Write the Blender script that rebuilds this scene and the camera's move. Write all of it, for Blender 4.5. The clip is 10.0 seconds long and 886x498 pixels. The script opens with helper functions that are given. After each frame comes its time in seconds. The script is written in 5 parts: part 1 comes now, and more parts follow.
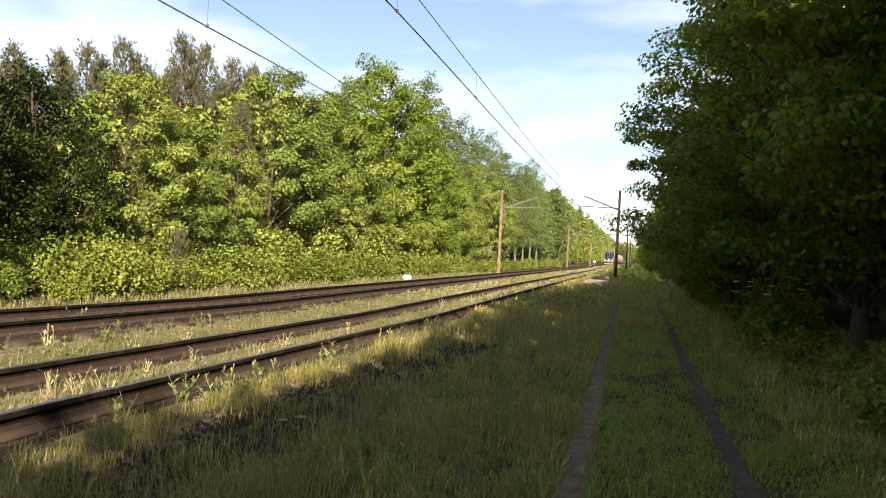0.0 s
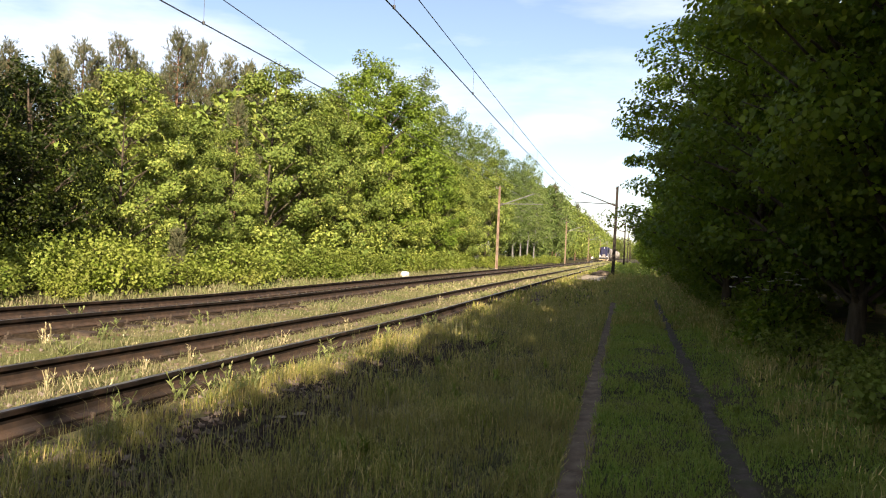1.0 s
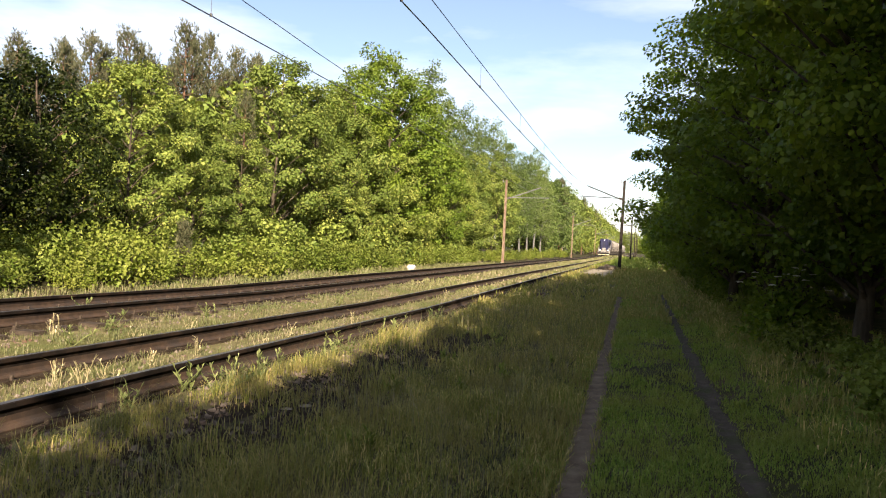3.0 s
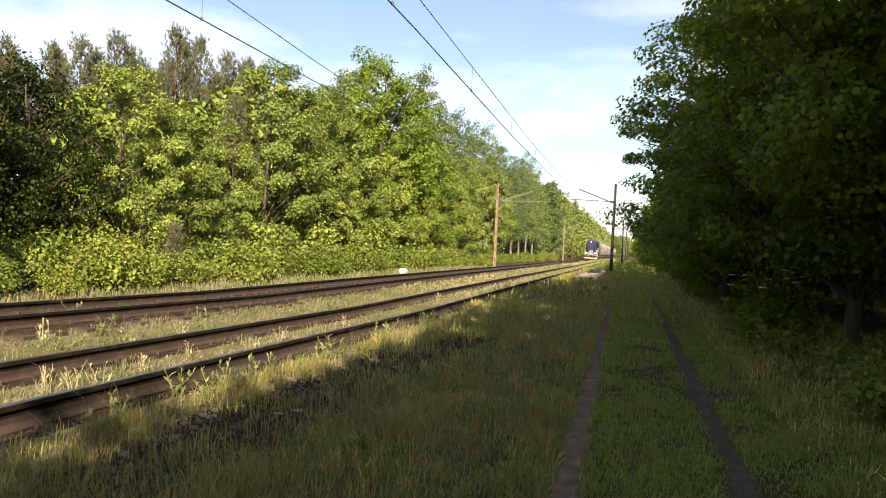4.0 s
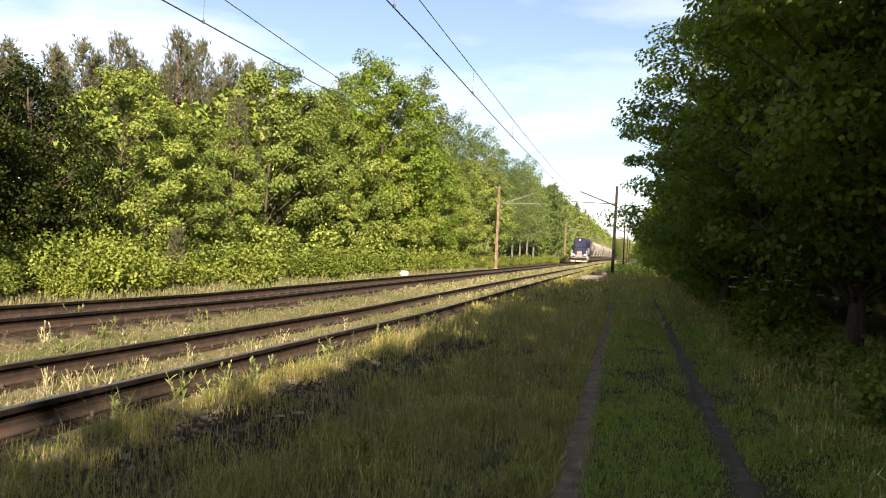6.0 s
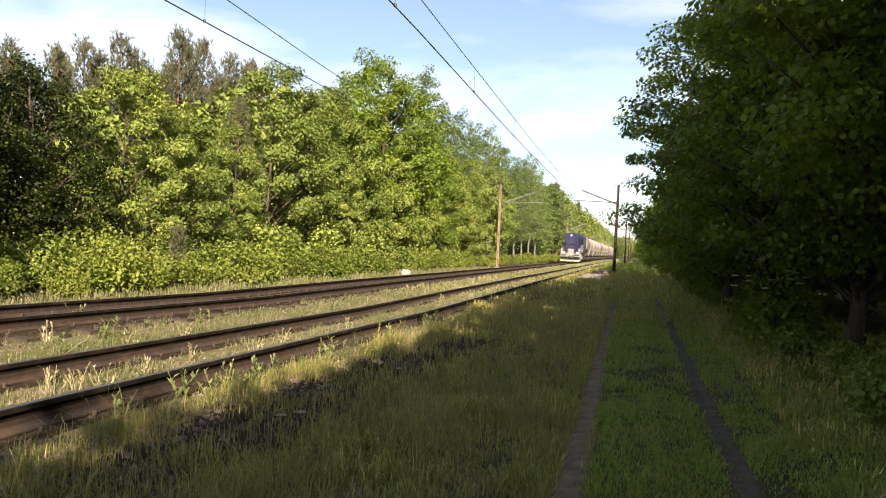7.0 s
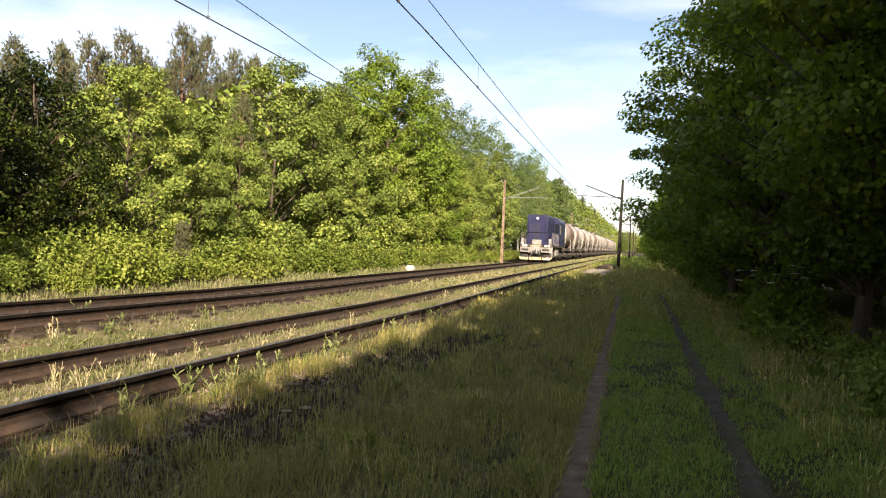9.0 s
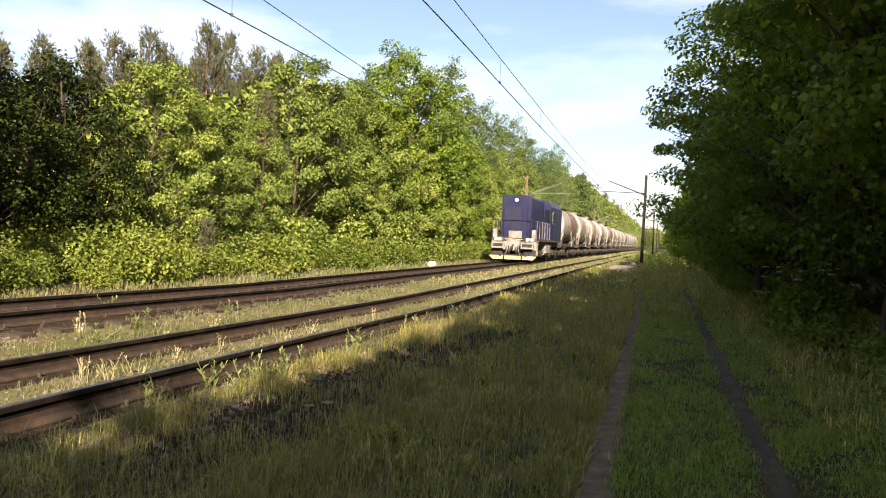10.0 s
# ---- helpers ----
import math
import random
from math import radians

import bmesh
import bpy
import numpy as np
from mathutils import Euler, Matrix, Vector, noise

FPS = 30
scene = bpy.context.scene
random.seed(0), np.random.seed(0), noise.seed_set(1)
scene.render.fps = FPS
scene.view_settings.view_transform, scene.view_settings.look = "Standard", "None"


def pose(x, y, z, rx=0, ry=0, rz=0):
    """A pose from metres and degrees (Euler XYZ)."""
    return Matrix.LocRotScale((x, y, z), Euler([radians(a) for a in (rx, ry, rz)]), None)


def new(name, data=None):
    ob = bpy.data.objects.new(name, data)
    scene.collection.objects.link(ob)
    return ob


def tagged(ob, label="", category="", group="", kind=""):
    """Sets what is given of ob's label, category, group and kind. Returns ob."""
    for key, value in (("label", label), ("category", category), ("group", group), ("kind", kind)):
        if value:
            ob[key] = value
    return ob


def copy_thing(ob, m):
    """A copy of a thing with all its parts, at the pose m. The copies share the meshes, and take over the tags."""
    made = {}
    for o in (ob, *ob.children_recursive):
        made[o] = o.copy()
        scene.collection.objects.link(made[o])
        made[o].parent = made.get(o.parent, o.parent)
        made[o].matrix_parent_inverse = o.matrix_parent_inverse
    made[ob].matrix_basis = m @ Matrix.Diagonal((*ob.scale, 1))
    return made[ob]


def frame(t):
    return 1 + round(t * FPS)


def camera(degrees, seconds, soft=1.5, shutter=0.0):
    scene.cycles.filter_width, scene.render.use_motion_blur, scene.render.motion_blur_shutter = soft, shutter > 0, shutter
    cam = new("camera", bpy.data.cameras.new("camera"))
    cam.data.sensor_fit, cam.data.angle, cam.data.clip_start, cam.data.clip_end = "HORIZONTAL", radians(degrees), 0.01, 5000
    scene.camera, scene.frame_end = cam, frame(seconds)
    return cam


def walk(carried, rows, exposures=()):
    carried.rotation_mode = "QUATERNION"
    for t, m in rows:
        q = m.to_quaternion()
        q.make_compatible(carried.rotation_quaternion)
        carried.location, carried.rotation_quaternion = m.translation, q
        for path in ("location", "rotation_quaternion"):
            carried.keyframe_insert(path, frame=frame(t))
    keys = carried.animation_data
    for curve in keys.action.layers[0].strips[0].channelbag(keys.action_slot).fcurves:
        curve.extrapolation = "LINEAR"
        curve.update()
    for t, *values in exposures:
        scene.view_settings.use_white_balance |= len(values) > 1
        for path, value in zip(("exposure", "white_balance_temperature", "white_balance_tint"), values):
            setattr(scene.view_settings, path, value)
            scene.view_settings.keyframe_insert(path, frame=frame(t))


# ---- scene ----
cam = camera(60.3, 10.0, soft=1.1)
EYE = (0.0, 0.0, 1.75)
TURNS = [(0, 14.284, 0.289, 2.700), (0.5, 14.214, 0.165, 2.650), (1, 14.100, 0.041, 2.487), (1.5, 14.292, -0.290, 2.560),
         (2, 14.504, -0.354, 2.829), (2.5, 14.714, -0.489, 2.799), (4, 13.949, -0.179, 2.641), (4.5, 14.004, 0.298, 2.481),
         (5, 14.106, -0.048, 2.578), (5.5, 14.049, 0.023, 2.613), (7, 14.167, -0.093, 2.529), (7.5, 14.435, -0.089, 2.679),
         (8, 14.266, -0.039, 2.507), (8.5, 14.310, -0.225, 2.221), (9, 14.466, -0.433, 2.343), (9.5, 15.082, -0.685, 2.391),
         (10, 16.098, -0.806, 2.392)]
walk(cam, [(t, pose(*EYE, 90 + pitch, 0, yaw) @ pose(0, 0, 0, 0, 0, roll)) for t, yaw, pitch, roll in TURNS],
     exposures=[(0, 1.45, 7000, 16), (10, 1.45, 7000, 16)])

# ---- light: afternoon sun from behind, to the right, thin high cloud ----
SUN_AZ, SUN_EL = radians(157), radians(28)          # azimuth from +y towards +x
sun_way = Vector((math.sin(SUN_AZ) * math.cos(SUN_EL), math.cos(SUN_AZ) * math.cos(SUN_EL), math.sin(SUN_EL)))
sun_data = bpy.data.lights.new("sun", "SUN")
sun_data.energy, sun_data.angle, sun_data.color = 5.0, radians(0.55), (1.0, 0.90, 0.72)
sun = new("sun", sun_data)
sun.rotation_euler = (-sun_way).to_track_quat("-Z", "Y").to_euler()

world = bpy.data.worlds.new("world")
scene.world = world
world.use_nodes = True
wt = world.node_tree
wt.nodes.clear()
sky = wt.nodes.new("ShaderNodeTexSky")
sky.sky_type, sky.sun_disc = "NISHITA", False
sky.sun_elevation, sky.sun_rotation = SUN_EL, SUN_AZ
sky.air_density, sky.dust_density, sky.ozone_density = 1.0, 0.7, 2.2
coord = wt.nodes.new("ShaderNodeTexCoord")
stretch = wt.nodes.new("ShaderNodeMapping")
stretch.inputs["Scale"].default_value = (1.6, 2.2, 7.0)
stretch.inputs["Rotation"].default_value = (0.10, 0.16, 0.5)
cirrus = wt.nodes.new("ShaderNodeTexNoise")
cirrus.inputs["Scale"].default_value, cirrus.inputs["Detail"].default_value, cirrus.inputs["Roughness"].default_value = 1.5, 6, 0.55
ramp = wt.nodes.new("ShaderNodeMapRange")
ramp.inputs["From Min"].default_value, ramp.inputs["From Max"].default_value = 0.42, 0.74
ramp.inputs["To Min"].default_value, ramp.inputs["To Max"].default_value = 0.04, 0.55
veil = wt.nodes.new("ShaderNodeMixRGB")
veil.inputs[2].default_value = (9.0, 9.4, 10.2, 1)
back = wt.nodes.new("ShaderNodeBackground")
back.inputs["Strength"].default_value = 0.072
wout = wt.nodes.new("ShaderNodeOutputWorld")
wt.links.new(coord.outputs["Generated"], stretch.inputs["Vector"])
wt.links.new(stretch.outputs["Vector"], cirrus.inputs["Vector"])
wt.links.new(cirrus.outputs["Fac"], ramp.inputs["Value"])
wt.links.new(ramp.outputs["Result"], veil.inputs[0])
wt.links.new(sky.outputs["Color"], veil.inputs[1])
wt.links.new(veil.outputs["Color"], back.inputs["Color"])
wt.links.new(back.outputs["Background"], wout.inputs["Surface"])


# ---- materials ----
def ramp_node(nt, fac, stops):
    r = nt.nodes.new("ShaderNodeValToRGB")
    els = r.color_ramp.elements
    while len(els) < len(stops):
        els.new(0.5)
    for e, (p, c) in zip(els, stops):
        e.position, e.color = p, (*c, 1)
    nt.links.new(fac, r.inputs["Fac"])
    return r.outputs["Color"]


def noise_node(nt, scale, detail=4, rough=0.55, stretch_by=None):
    n = nt.nodes.new("ShaderNodeTexNoise")
    n.inputs["Scale"].default_value, n.inputs["Detail"].default_value, n.inputs["Roughness"].default_value = scale, detail, rough
    c = nt.nodes.new("ShaderNodeTexCoord")
    if stretch_by:
        m = nt.nodes.new("ShaderNodeMapping")
        m.inputs["Scale"].default_value = stretch_by
        nt.links.new(c.outputs["Object"], m.inputs["Vector"])
        nt.links.new(m.outputs["Vector"], n.inputs["Vector"])
    else:
        nt.links.new(c.outputs["Object"], n.inputs["Vector"])
    return n.outputs["Fac"]


def mixed(nt, a, b, fac, mode="MIX"):
    m = nt.nodes.new("ShaderNodeMixRGB")
    m.blend_type = mode
    for i, v in ((0, fac), (1, a), (2, b)):
        if isinstance(v, (int, float)):
            m.inputs[i].default_value = v
        elif isinstance(v, tuple):
            m.inputs[i].default_value = (*v, 1)
        else:
            nt.links.new(v, m.inputs[i])
    return m.outputs["Color"]


def surface(name, stops, scale=6.0, rough=0.8, metal=0.0, bump=0.2, bump_scale=60.0, stain=None, stain_scale=1.5, stretch_by=None, spec=0.4):
    """A solid surface: a colour ramp over a grain, a second, larger stain, and a fine relief."""
    m = bpy.data.materials.new(name)
    m.use_nodes = True
    nt = m.node_tree
    p = nt.nodes["Principled BSDF"]
    col = ramp_node(nt, noise_node(nt, scale, 6, 0.6, stretch_by), stops)
    if stain:
        f = nt.nodes.new("ShaderNodeMapRange")
        f.inputs["From Min"].default_value, f.inputs["From Max"].default_value = 0.48, 0.66
        nt.links.new(noise_node(nt, stain_scale, 5, 0.6, stretch_by), f.inputs["Value"])
        col = mixed(nt, col, stain, f.outputs["Result"])
    nt.links.new(col, p.inputs["Base Color"])
    p.inputs["Roughness"].default_value, p.inputs["Metallic"].default_value = rough, metal
    p.inputs["Specular IOR Level"].default_value = spec
    if bump:
        b = nt.nodes.new("ShaderNodeBump")
        b.inputs["Strength"].default_value, b.inputs["Distance"].default_value = bump, 0.02
        nt.links.new(noise_node(nt, bump_scale, 4), b.inputs["Height"])
        nt.links.new(b.outputs["Normal"], p.inputs["Normal"])
    return m


def leafy(name, stops, through_col, translucence=0.35, rough=0.55, patch=None, patch_scale=0.6, gloss=0.16):
    """Leaves, needles and blades: every island has its own tone; light also shines through them."""
    m = bpy.data.materials.new(name)
    m.use_nodes = True
    nt = m.node_tree
    p = nt.nodes["Principled BSDF"]
    g = nt.nodes.new("ShaderNodeNewGeometry")
    col = ramp_node(nt, g.outputs["Random Per Island"], stops)
    if patch:
        f = nt.nodes.new("ShaderNodeMapRange")
        f.inputs["From Min"].default_value, f.inputs["From Max"].default_value = 0.42, 0.66
        nt.links.new(noise_node(nt, patch_scale, 3), f.inputs["Value"])
        col = mixed(nt, col, patch, f.outputs["Result"])
    info = nt.nodes.new("ShaderNodeObjectInfo")
    hs = nt.nodes.new("ShaderNodeHueSaturation")
    tone = nt.nodes.new("ShaderNodeMapRange")
    tone.inputs["To Min"].default_value, tone.inputs["To Max"].default_value = 0.74, 1.2
    hue = nt.nodes.new("ShaderNodeMapRange")
    hue.inputs["To Min"].default_value, hue.inputs["To Max"].default_value = 0.512, 0.494
    nt.links.new(info.outputs["Random"], hue.inputs["Value"])
    nt.links.new(hue.outputs["Result"], hs.inputs["Hue"])
    nt.links.new(info.outputs["Random"], tone.inputs["Value"])
    nt.links.new(tone.outputs["Result"], hs.inputs["Value"])
    nt.links.new(col, hs.inputs["Color"])
    col = hs.outputs["Color"]
    nt.links.new(col, p.inputs["Base Color"])
    p.inputs["Roughness"].default_value = rough
    p.inputs["Specular IOR Level"].default_value = gloss
    tr = nt.nodes.new("ShaderNodeBsdfTranslucent")
    nt.links.new(mixed(nt, col, through_col, 0.55), tr.inputs["Color"])
    mix = nt.nodes.new("ShaderNodeMixShader")
    mix.inputs[0].default_value = translucence
    nt.links.new(p.outputs[0], mix.inputs[1])
    nt.links.new(tr.outputs[0], mix.inputs[2])
    nt.links.new(mix.outputs[0], nt.nodes["Material Output"].inputs["Surface"])
    return m


M_SOIL = surface("soil_and_turf", [(0.25, (0.0198, 0.0224, 0.0086)), (0.5, (0.0409, 0.0409, 0.0165)), (0.8, (0.0792, 0.0660, 0.0330))], 3.0, 0.95,
                 bump=0.6, bump_scale=25, stain=(0.10, 0.075, 0.045), stain_scale=0.5, spec=0.1)
M_DIRT = surface("bare_earth", [(0.3, (0.0828, 0.0605, 0.0430)), (0.55, (0.1465, 0.1116, 0.0796)), (0.8, (0.2390, 0.1879, 0.1370))], 5.0, 0.95, bump=0.7, bump_scale=40, spec=0.1)
# Moist earth of the right rut; the deep shade there is in the colour too.
M_MOIST_SHADE = surface("moist_shaded_earth", [(0.3, (0.045, 0.034, 0.028)), (0.55, (0.080, 0.063, 0.052)), (0.8, (0.135, 0.108, 0.088))], 7.0, 0.9, bump=0.8, bump_scale=40, spec=0.15, stain=(0.05, 0.055, 0.022), stain_scale=2.5)
M_TURF = surface("dry_trackbed_turf", [(0.25, (0.0843, 0.0673, 0.0337)), (0.5, (0.1516, 0.1291, 0.0616)), (0.8, (0.2468, 0.2020, 0.1122))], 5.0, 0.95, bump=0.7, bump_scale=35, stain=(0.1122, 0.1177, 0.0394), stain_scale=0.9, spec=0.1)
M_SAND = surface("pale_sandy_gravel", [(0.3, (0.20, 0.165, 0.12)), (0.6, (0.34, 0.29, 0.22)), (0.85, (0.46, 0.40, 0.31))], 4.0, 0.95, bump=0.6, bump_scale=30, spec=0.1)
# Gravelly earth, its brown darkened further to hold the slope's deep shade.
M_SLOPE = surface("shade_dark_gravelly_earth", [(0.25, (0.0138, 0.0090, 0.0062)), (0.5, (0.0346, 0.0236, 0.0163)), (0.8, (0.0998, 0.0696, 0.0499))], 16.0, 0.95, bump=1.0, bump_scale=45, stain=(0.0170, 0.0139, 0.0062), stain_scale=1.6, spec=0.1)
M_GRAVEL = surface("ballast_stone", [(0.2, (0.06, 0.05, 0.042)), (0.5, (0.16, 0.125, 0.10)), (0.8, (0.30, 0.25, 0.21))], 9.0, 0.9, bump=0.5, bump_scale=60,
                   stain=(0.12, 0.07, 0.045), stain_scale=2.0, spec=0.2)
M_RAIL = surface("rusty_rail", [(0.3, (0.0274, 0.0176, 0.0125)), (0.6, (0.0672, 0.0408, 0.0263)), (0.85, (0.1037, 0.0657, 0.0438))], 8.0, 0.75, bump=0.3, bump_scale=90,
                 stain=(0.035, 0.026, 0.022), stain_scale=3.0)
# Near-black steel that carries the rail head's shade in its colour.
M_WEB = surface("shade_dark_steel", [(0.3, (0.007, 0.0055, 0.005)), (0.7, (0.020, 0.015, 0.012))], 8.0, 0.8, bump=0.2, bump_scale=90, stain=(0.038, 0.024, 0.017), stain_scale=3.0, spec=0.12)
M_RAILTOP = surface("worn_running_steel", [(0.3, (0.16, 0.14, 0.13)), (0.7, (0.30, 0.28, 0.26))], 4.0, 0.38, metal=0.85, bump=0.05, stain=(0.12, 0.08, 0.06), stain_scale=2.0)
M_SLEEPER = surface("weathered_sleeper", [(0.3, (0.035, 0.026, 0.02)), (0.6, (0.075, 0.056, 0.042)), (0.85, (0.13, 0.10, 0.078))], 7.0, 0.9, bump=0.5, bump_scale=40,
                    stretch_by=(1, 6, 6), spec=0.15)
M_CONCRETE = surface("pale_concrete", [(0.3, (0.42, 0.40, 0.36)), (0.7, (0.72, 0.70, 0.66))], 7.0, 0.85, bump=0.3, stain=(0.30, 0.27, 0.22), stain_scale=3.0, spec=0.2)
M_POLE = surface("weathered_pole", [(0.3, (0.17, 0.115, 0.08)), (0.7, (0.32, 0.235, 0.17))], 5.0, 0.85, bump=0.3, stain=(0.19, 0.115, 0.075), stain_scale=1.2, stretch_by=(4, 4, 0.6), spec=0.2)
M_PETAL = surface("white_petals", [(0.3, (0.55, 0.55, 0.46)), (0.7, (0.78, 0.77, 0.68))], 30.0, 0.7, bump=0, spec=0.2)
# Dark brown mast colour, halved to read as a shaded silhouette.
M_MAST_SHADE = surface("shade_dark_mast", [(0.3, (0.0175, 0.0135, 0.0110)), (0.7, (0.0375, 0.0290, 0.0230))], 5.0, 0.85, bump=0.3, stretch_by=(4, 4, 0.6), spec=0.2)
M_STEEL = surface("grey_steel", [(0.3, (0.16, 0.16, 0.16)), (0.7, (0.30, 0.30, 0.29))], 5.0, 0.55, metal=0.5, bump=0.1)
M_WIRE = surface("dark_copper_wire", [(0.3, (0.03, 0.03, 0.032)), (0.7, (0.06, 0.06, 0.062))], 5.0, 0.5, metal=0.3, bump=0)
M_BARK = surface("bark", [(0.3, (0.035, 0.028, 0.02)), (0.55, (0.09, 0.07, 0.052)), (0.85, (0.19, 0.155, 0.12))], 6.0, 0.95, bump=0.9, bump_scale=14, stretch_by=(1.5, 1.5, 0.35), spec=0.1)
M_BIRCH = surface("birch_bark", [(0.3, (0.0360, 0.0324, 0.0288)), (0.5, (0.1728, 0.1656, 0.1512)), (0.85, (0.2376, 0.2268, 0.2088))], 3.0, 0.85, bump=0.4, stretch_by=(2, 2, 6), spec=0.2)
M_PINEBARK = surface("pine_bark", [(0.3, (0.07, 0.045, 0.03)), (0.6, (0.19, 0.11, 0.07)), (0.85, (0.30, 0.18, 0.11))], 6.0, 0.95, bump=0.8, bump_scale=14, stretch_by=(1.5, 1.5, 0.4), spec=0.1)
L_OAK = leafy("oak_leaf", [(0.0, (0.0916, 0.1367, 0.0268)), (0.5, (0.1961, 0.2501, 0.0509)), (1.0, (0.3791, 0.3966, 0.1007))], (0.3922, 0.4271, 0.0671), 0.18, patch=(0.1503, 0.2014, 0.0403), patch_scale=0.55)
# Hornbeam green taken near black: the left end's shade is in the leaf colour.
L_DARK = leafy("shade_dark_hornbeam_leaf", [(0.0, (0.012, 0.021, 0.003)), (0.7, (0.025, 0.038, 0.005)), (1.0, (0.070, 0.085, 0.012))], (0.07, 0.09, 0.012), 0.2)
L_MAPLE = leafy("maple_leaf", [(0.0, (0.0405, 0.0837, 0.0068)), (0.5, (0.0891, 0.1593, 0.0121)), (0.85, (0.1512, 0.2295, 0.0189)), (1.0, (0.2430, 0.3078, 0.0297))], (0.2970, 0.3915, 0.0243), 0.40, 0.5, patch=(0.1323, 0.1593, 0.0135), patch_scale=0.9, gloss=0.3)
L_LIME = leafy("lime_leaf", [(0.0, (0.070, 0.120, 0.013)), (0.5, (0.115, 0.180, 0.020)), (1.0, (0.175, 0.235, 0.032))], (0.24, 0.32, 0.035), 0.2, patch=(0.16, 0.21, 0.03), patch_scale=0.8)
L_STRAW = leafy("bleached_straw", [(0.0, (0.30, 0.26, 0.13)), (0.6, (0.45, 0.38, 0.22)), (1.0, (0.60, 0.52, 0.33))], (0.5, 0.44, 0.25), 0.2)
L_BIRCH = leafy("birch_leaf", [(0.0, (0.100, 0.150, 0.035)), (0.6, (0.155, 0.205, 0.060)), (1.0, (0.220, 0.260, 0.090))], (0.22, 0.30, 0.06), 0.35)
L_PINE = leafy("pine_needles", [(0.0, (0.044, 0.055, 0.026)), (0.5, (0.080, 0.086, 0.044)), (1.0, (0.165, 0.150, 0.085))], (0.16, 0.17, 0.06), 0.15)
L_BRAMBLE = leafy("bramble_leaf", [(0.0, (0.0921, 0.1411, 0.0181)), (0.5, (0.1715, 0.2273, 0.0310)), (0.85, (0.2595, 0.2956, 0.0682)), (1.0, (0.2855, 0.3317, 0.0749))], (0.2845, 0.3456, 0.0364), 0.3, patch=(0.2259, 0.2410, 0.0545), patch_scale=0.5)
L_GRASS = leafy("grass_blade", [(0.0, (0.1277, 0.1630, 0.0316)), (0.5, (0.2367, 0.2498, 0.0564)), (0.8, (0.3808, 0.3239, 0.1091)), (1.0, (0.7409, 0.5368, 0.2637))], (0.4528, 0.4443, 0.0878), 0.3, patch=(0.2779, 0.2314, 0.0878), patch_scale=0.9)
L_LANE = leafy("short_lane_grass", [(0.0, (0.1010, 0.1756, 0.0276)), (0.6, (0.1947, 0.2759, 0.0476)), (1.0, (0.3317, 0.3386, 0.0878))], (0.3461, 0.4765, 0.0627), 0.3, patch=(0.2308, 0.2383, 0.0602), patch_scale=0.7)
L_WEED = leafy("pale_weed_leaf", [(0.0, (0.150, 0.190, 0.060)), (0.6, (0.240, 0.270, 0.100)), (1.0, (0.36, 0.35, 0.17))], (0.34, 0.38, 0.12), 0.3)
L_DRY = leafy("dry_grass", [(0.0, (0.1398, 0.1509, 0.0565)), (0.45, (0.2160, 0.2090, 0.0944)), (0.8, (0.3113, 0.2578, 0.1494)), (1.0, (0.5083, 0.3948, 0.2830))], (0.3304, 0.3135, 0.1258), 0.25, patch=(0.1588, 0.1800, 0.0629), patch_scale=0.7)


# ---- mesh helpers ----
def link_mesh(name, me, material, parent=None, label=""):
    ob = new(name, me)
    for m in (material if isinstance(material, (list, tuple)) else [material]):
        me.materials.append(m)
    ob.parent = parent
    if label:
        ob["label"] = label
    return ob


def part(name, bm, material, parent=None, label="", smooth=False):
    """One mesh object out of a bmesh, under a thing or a part."""
    me = bpy.data.meshes.new(name)
    bmesh.ops.recalc_face_normals(bm, faces=bm.faces)
    bm.to_mesh(me)
    bm.free()
    if smooth:
        me.polygons.foreach_set("use_smooth", [True] * len(me.polygons))
    return link_mesh(name, me, material, parent, label)


def root(name, m, label, category, group="", kind=""):
    ob = new(name)
    ob.matrix_basis = m
    return tagged(ob, label, category, group, kind)


def quads_mesh(name, v):
    """A mesh of loose faces from an array of n x k corners."""
    n, k = v.shape[:2]
    me = bpy.data.meshes.new(name)
    me.vertices.add(n * k)
    me.vertices.foreach_set("co", np.ascontiguousarray(v, dtype=np.float32).ravel())
    me.loops.add(n * k)
    me.loops.foreach_set("vertex_index", np.arange(n * k, dtype=np.int32))
    me.polygons.add(n)
    me.polygons.foreach_set("loop_start", np.arange(0, n * k, k, dtype=np.int32))
    me.update(calc_edges=True)
    return me


def box(bm, x0, y0, z0, x1, y1, z1, bevel=0.0):
    r = bmesh.ops.create_cube(bm, size=1, matrix=Matrix.LocRotScale(((x0 + x1) / 2, (y0 + y1) / 2, (z0 + z1) / 2), None, (abs(x1 - x0), abs(y1 - y0), abs(z1 - z0))))
    if bevel:
        es = list({e for v in r["verts"] for e in v.link_edges})
        bmesh.ops.bevel(bm, geom=es, offset=bevel, segments=2, affect="EDGES")
    return bm


def tube(bm, a, b, r0, r1=None, sides=8):
    """A tapered rod from a to b."""
    a, b = Vector(a), Vector(b)
    r1 = r0 if r1 is None else r1
    d = b - a
    bmesh.ops.create_cone(bm, cap_ends=True, segments=sides, radius1=r0, radius2=r1, depth=d.length,
                          matrix=Matrix.Translation((a + b) / 2) @ d.to_track_quat("Z", "Y").to_matrix().to_4x4())
    return bm


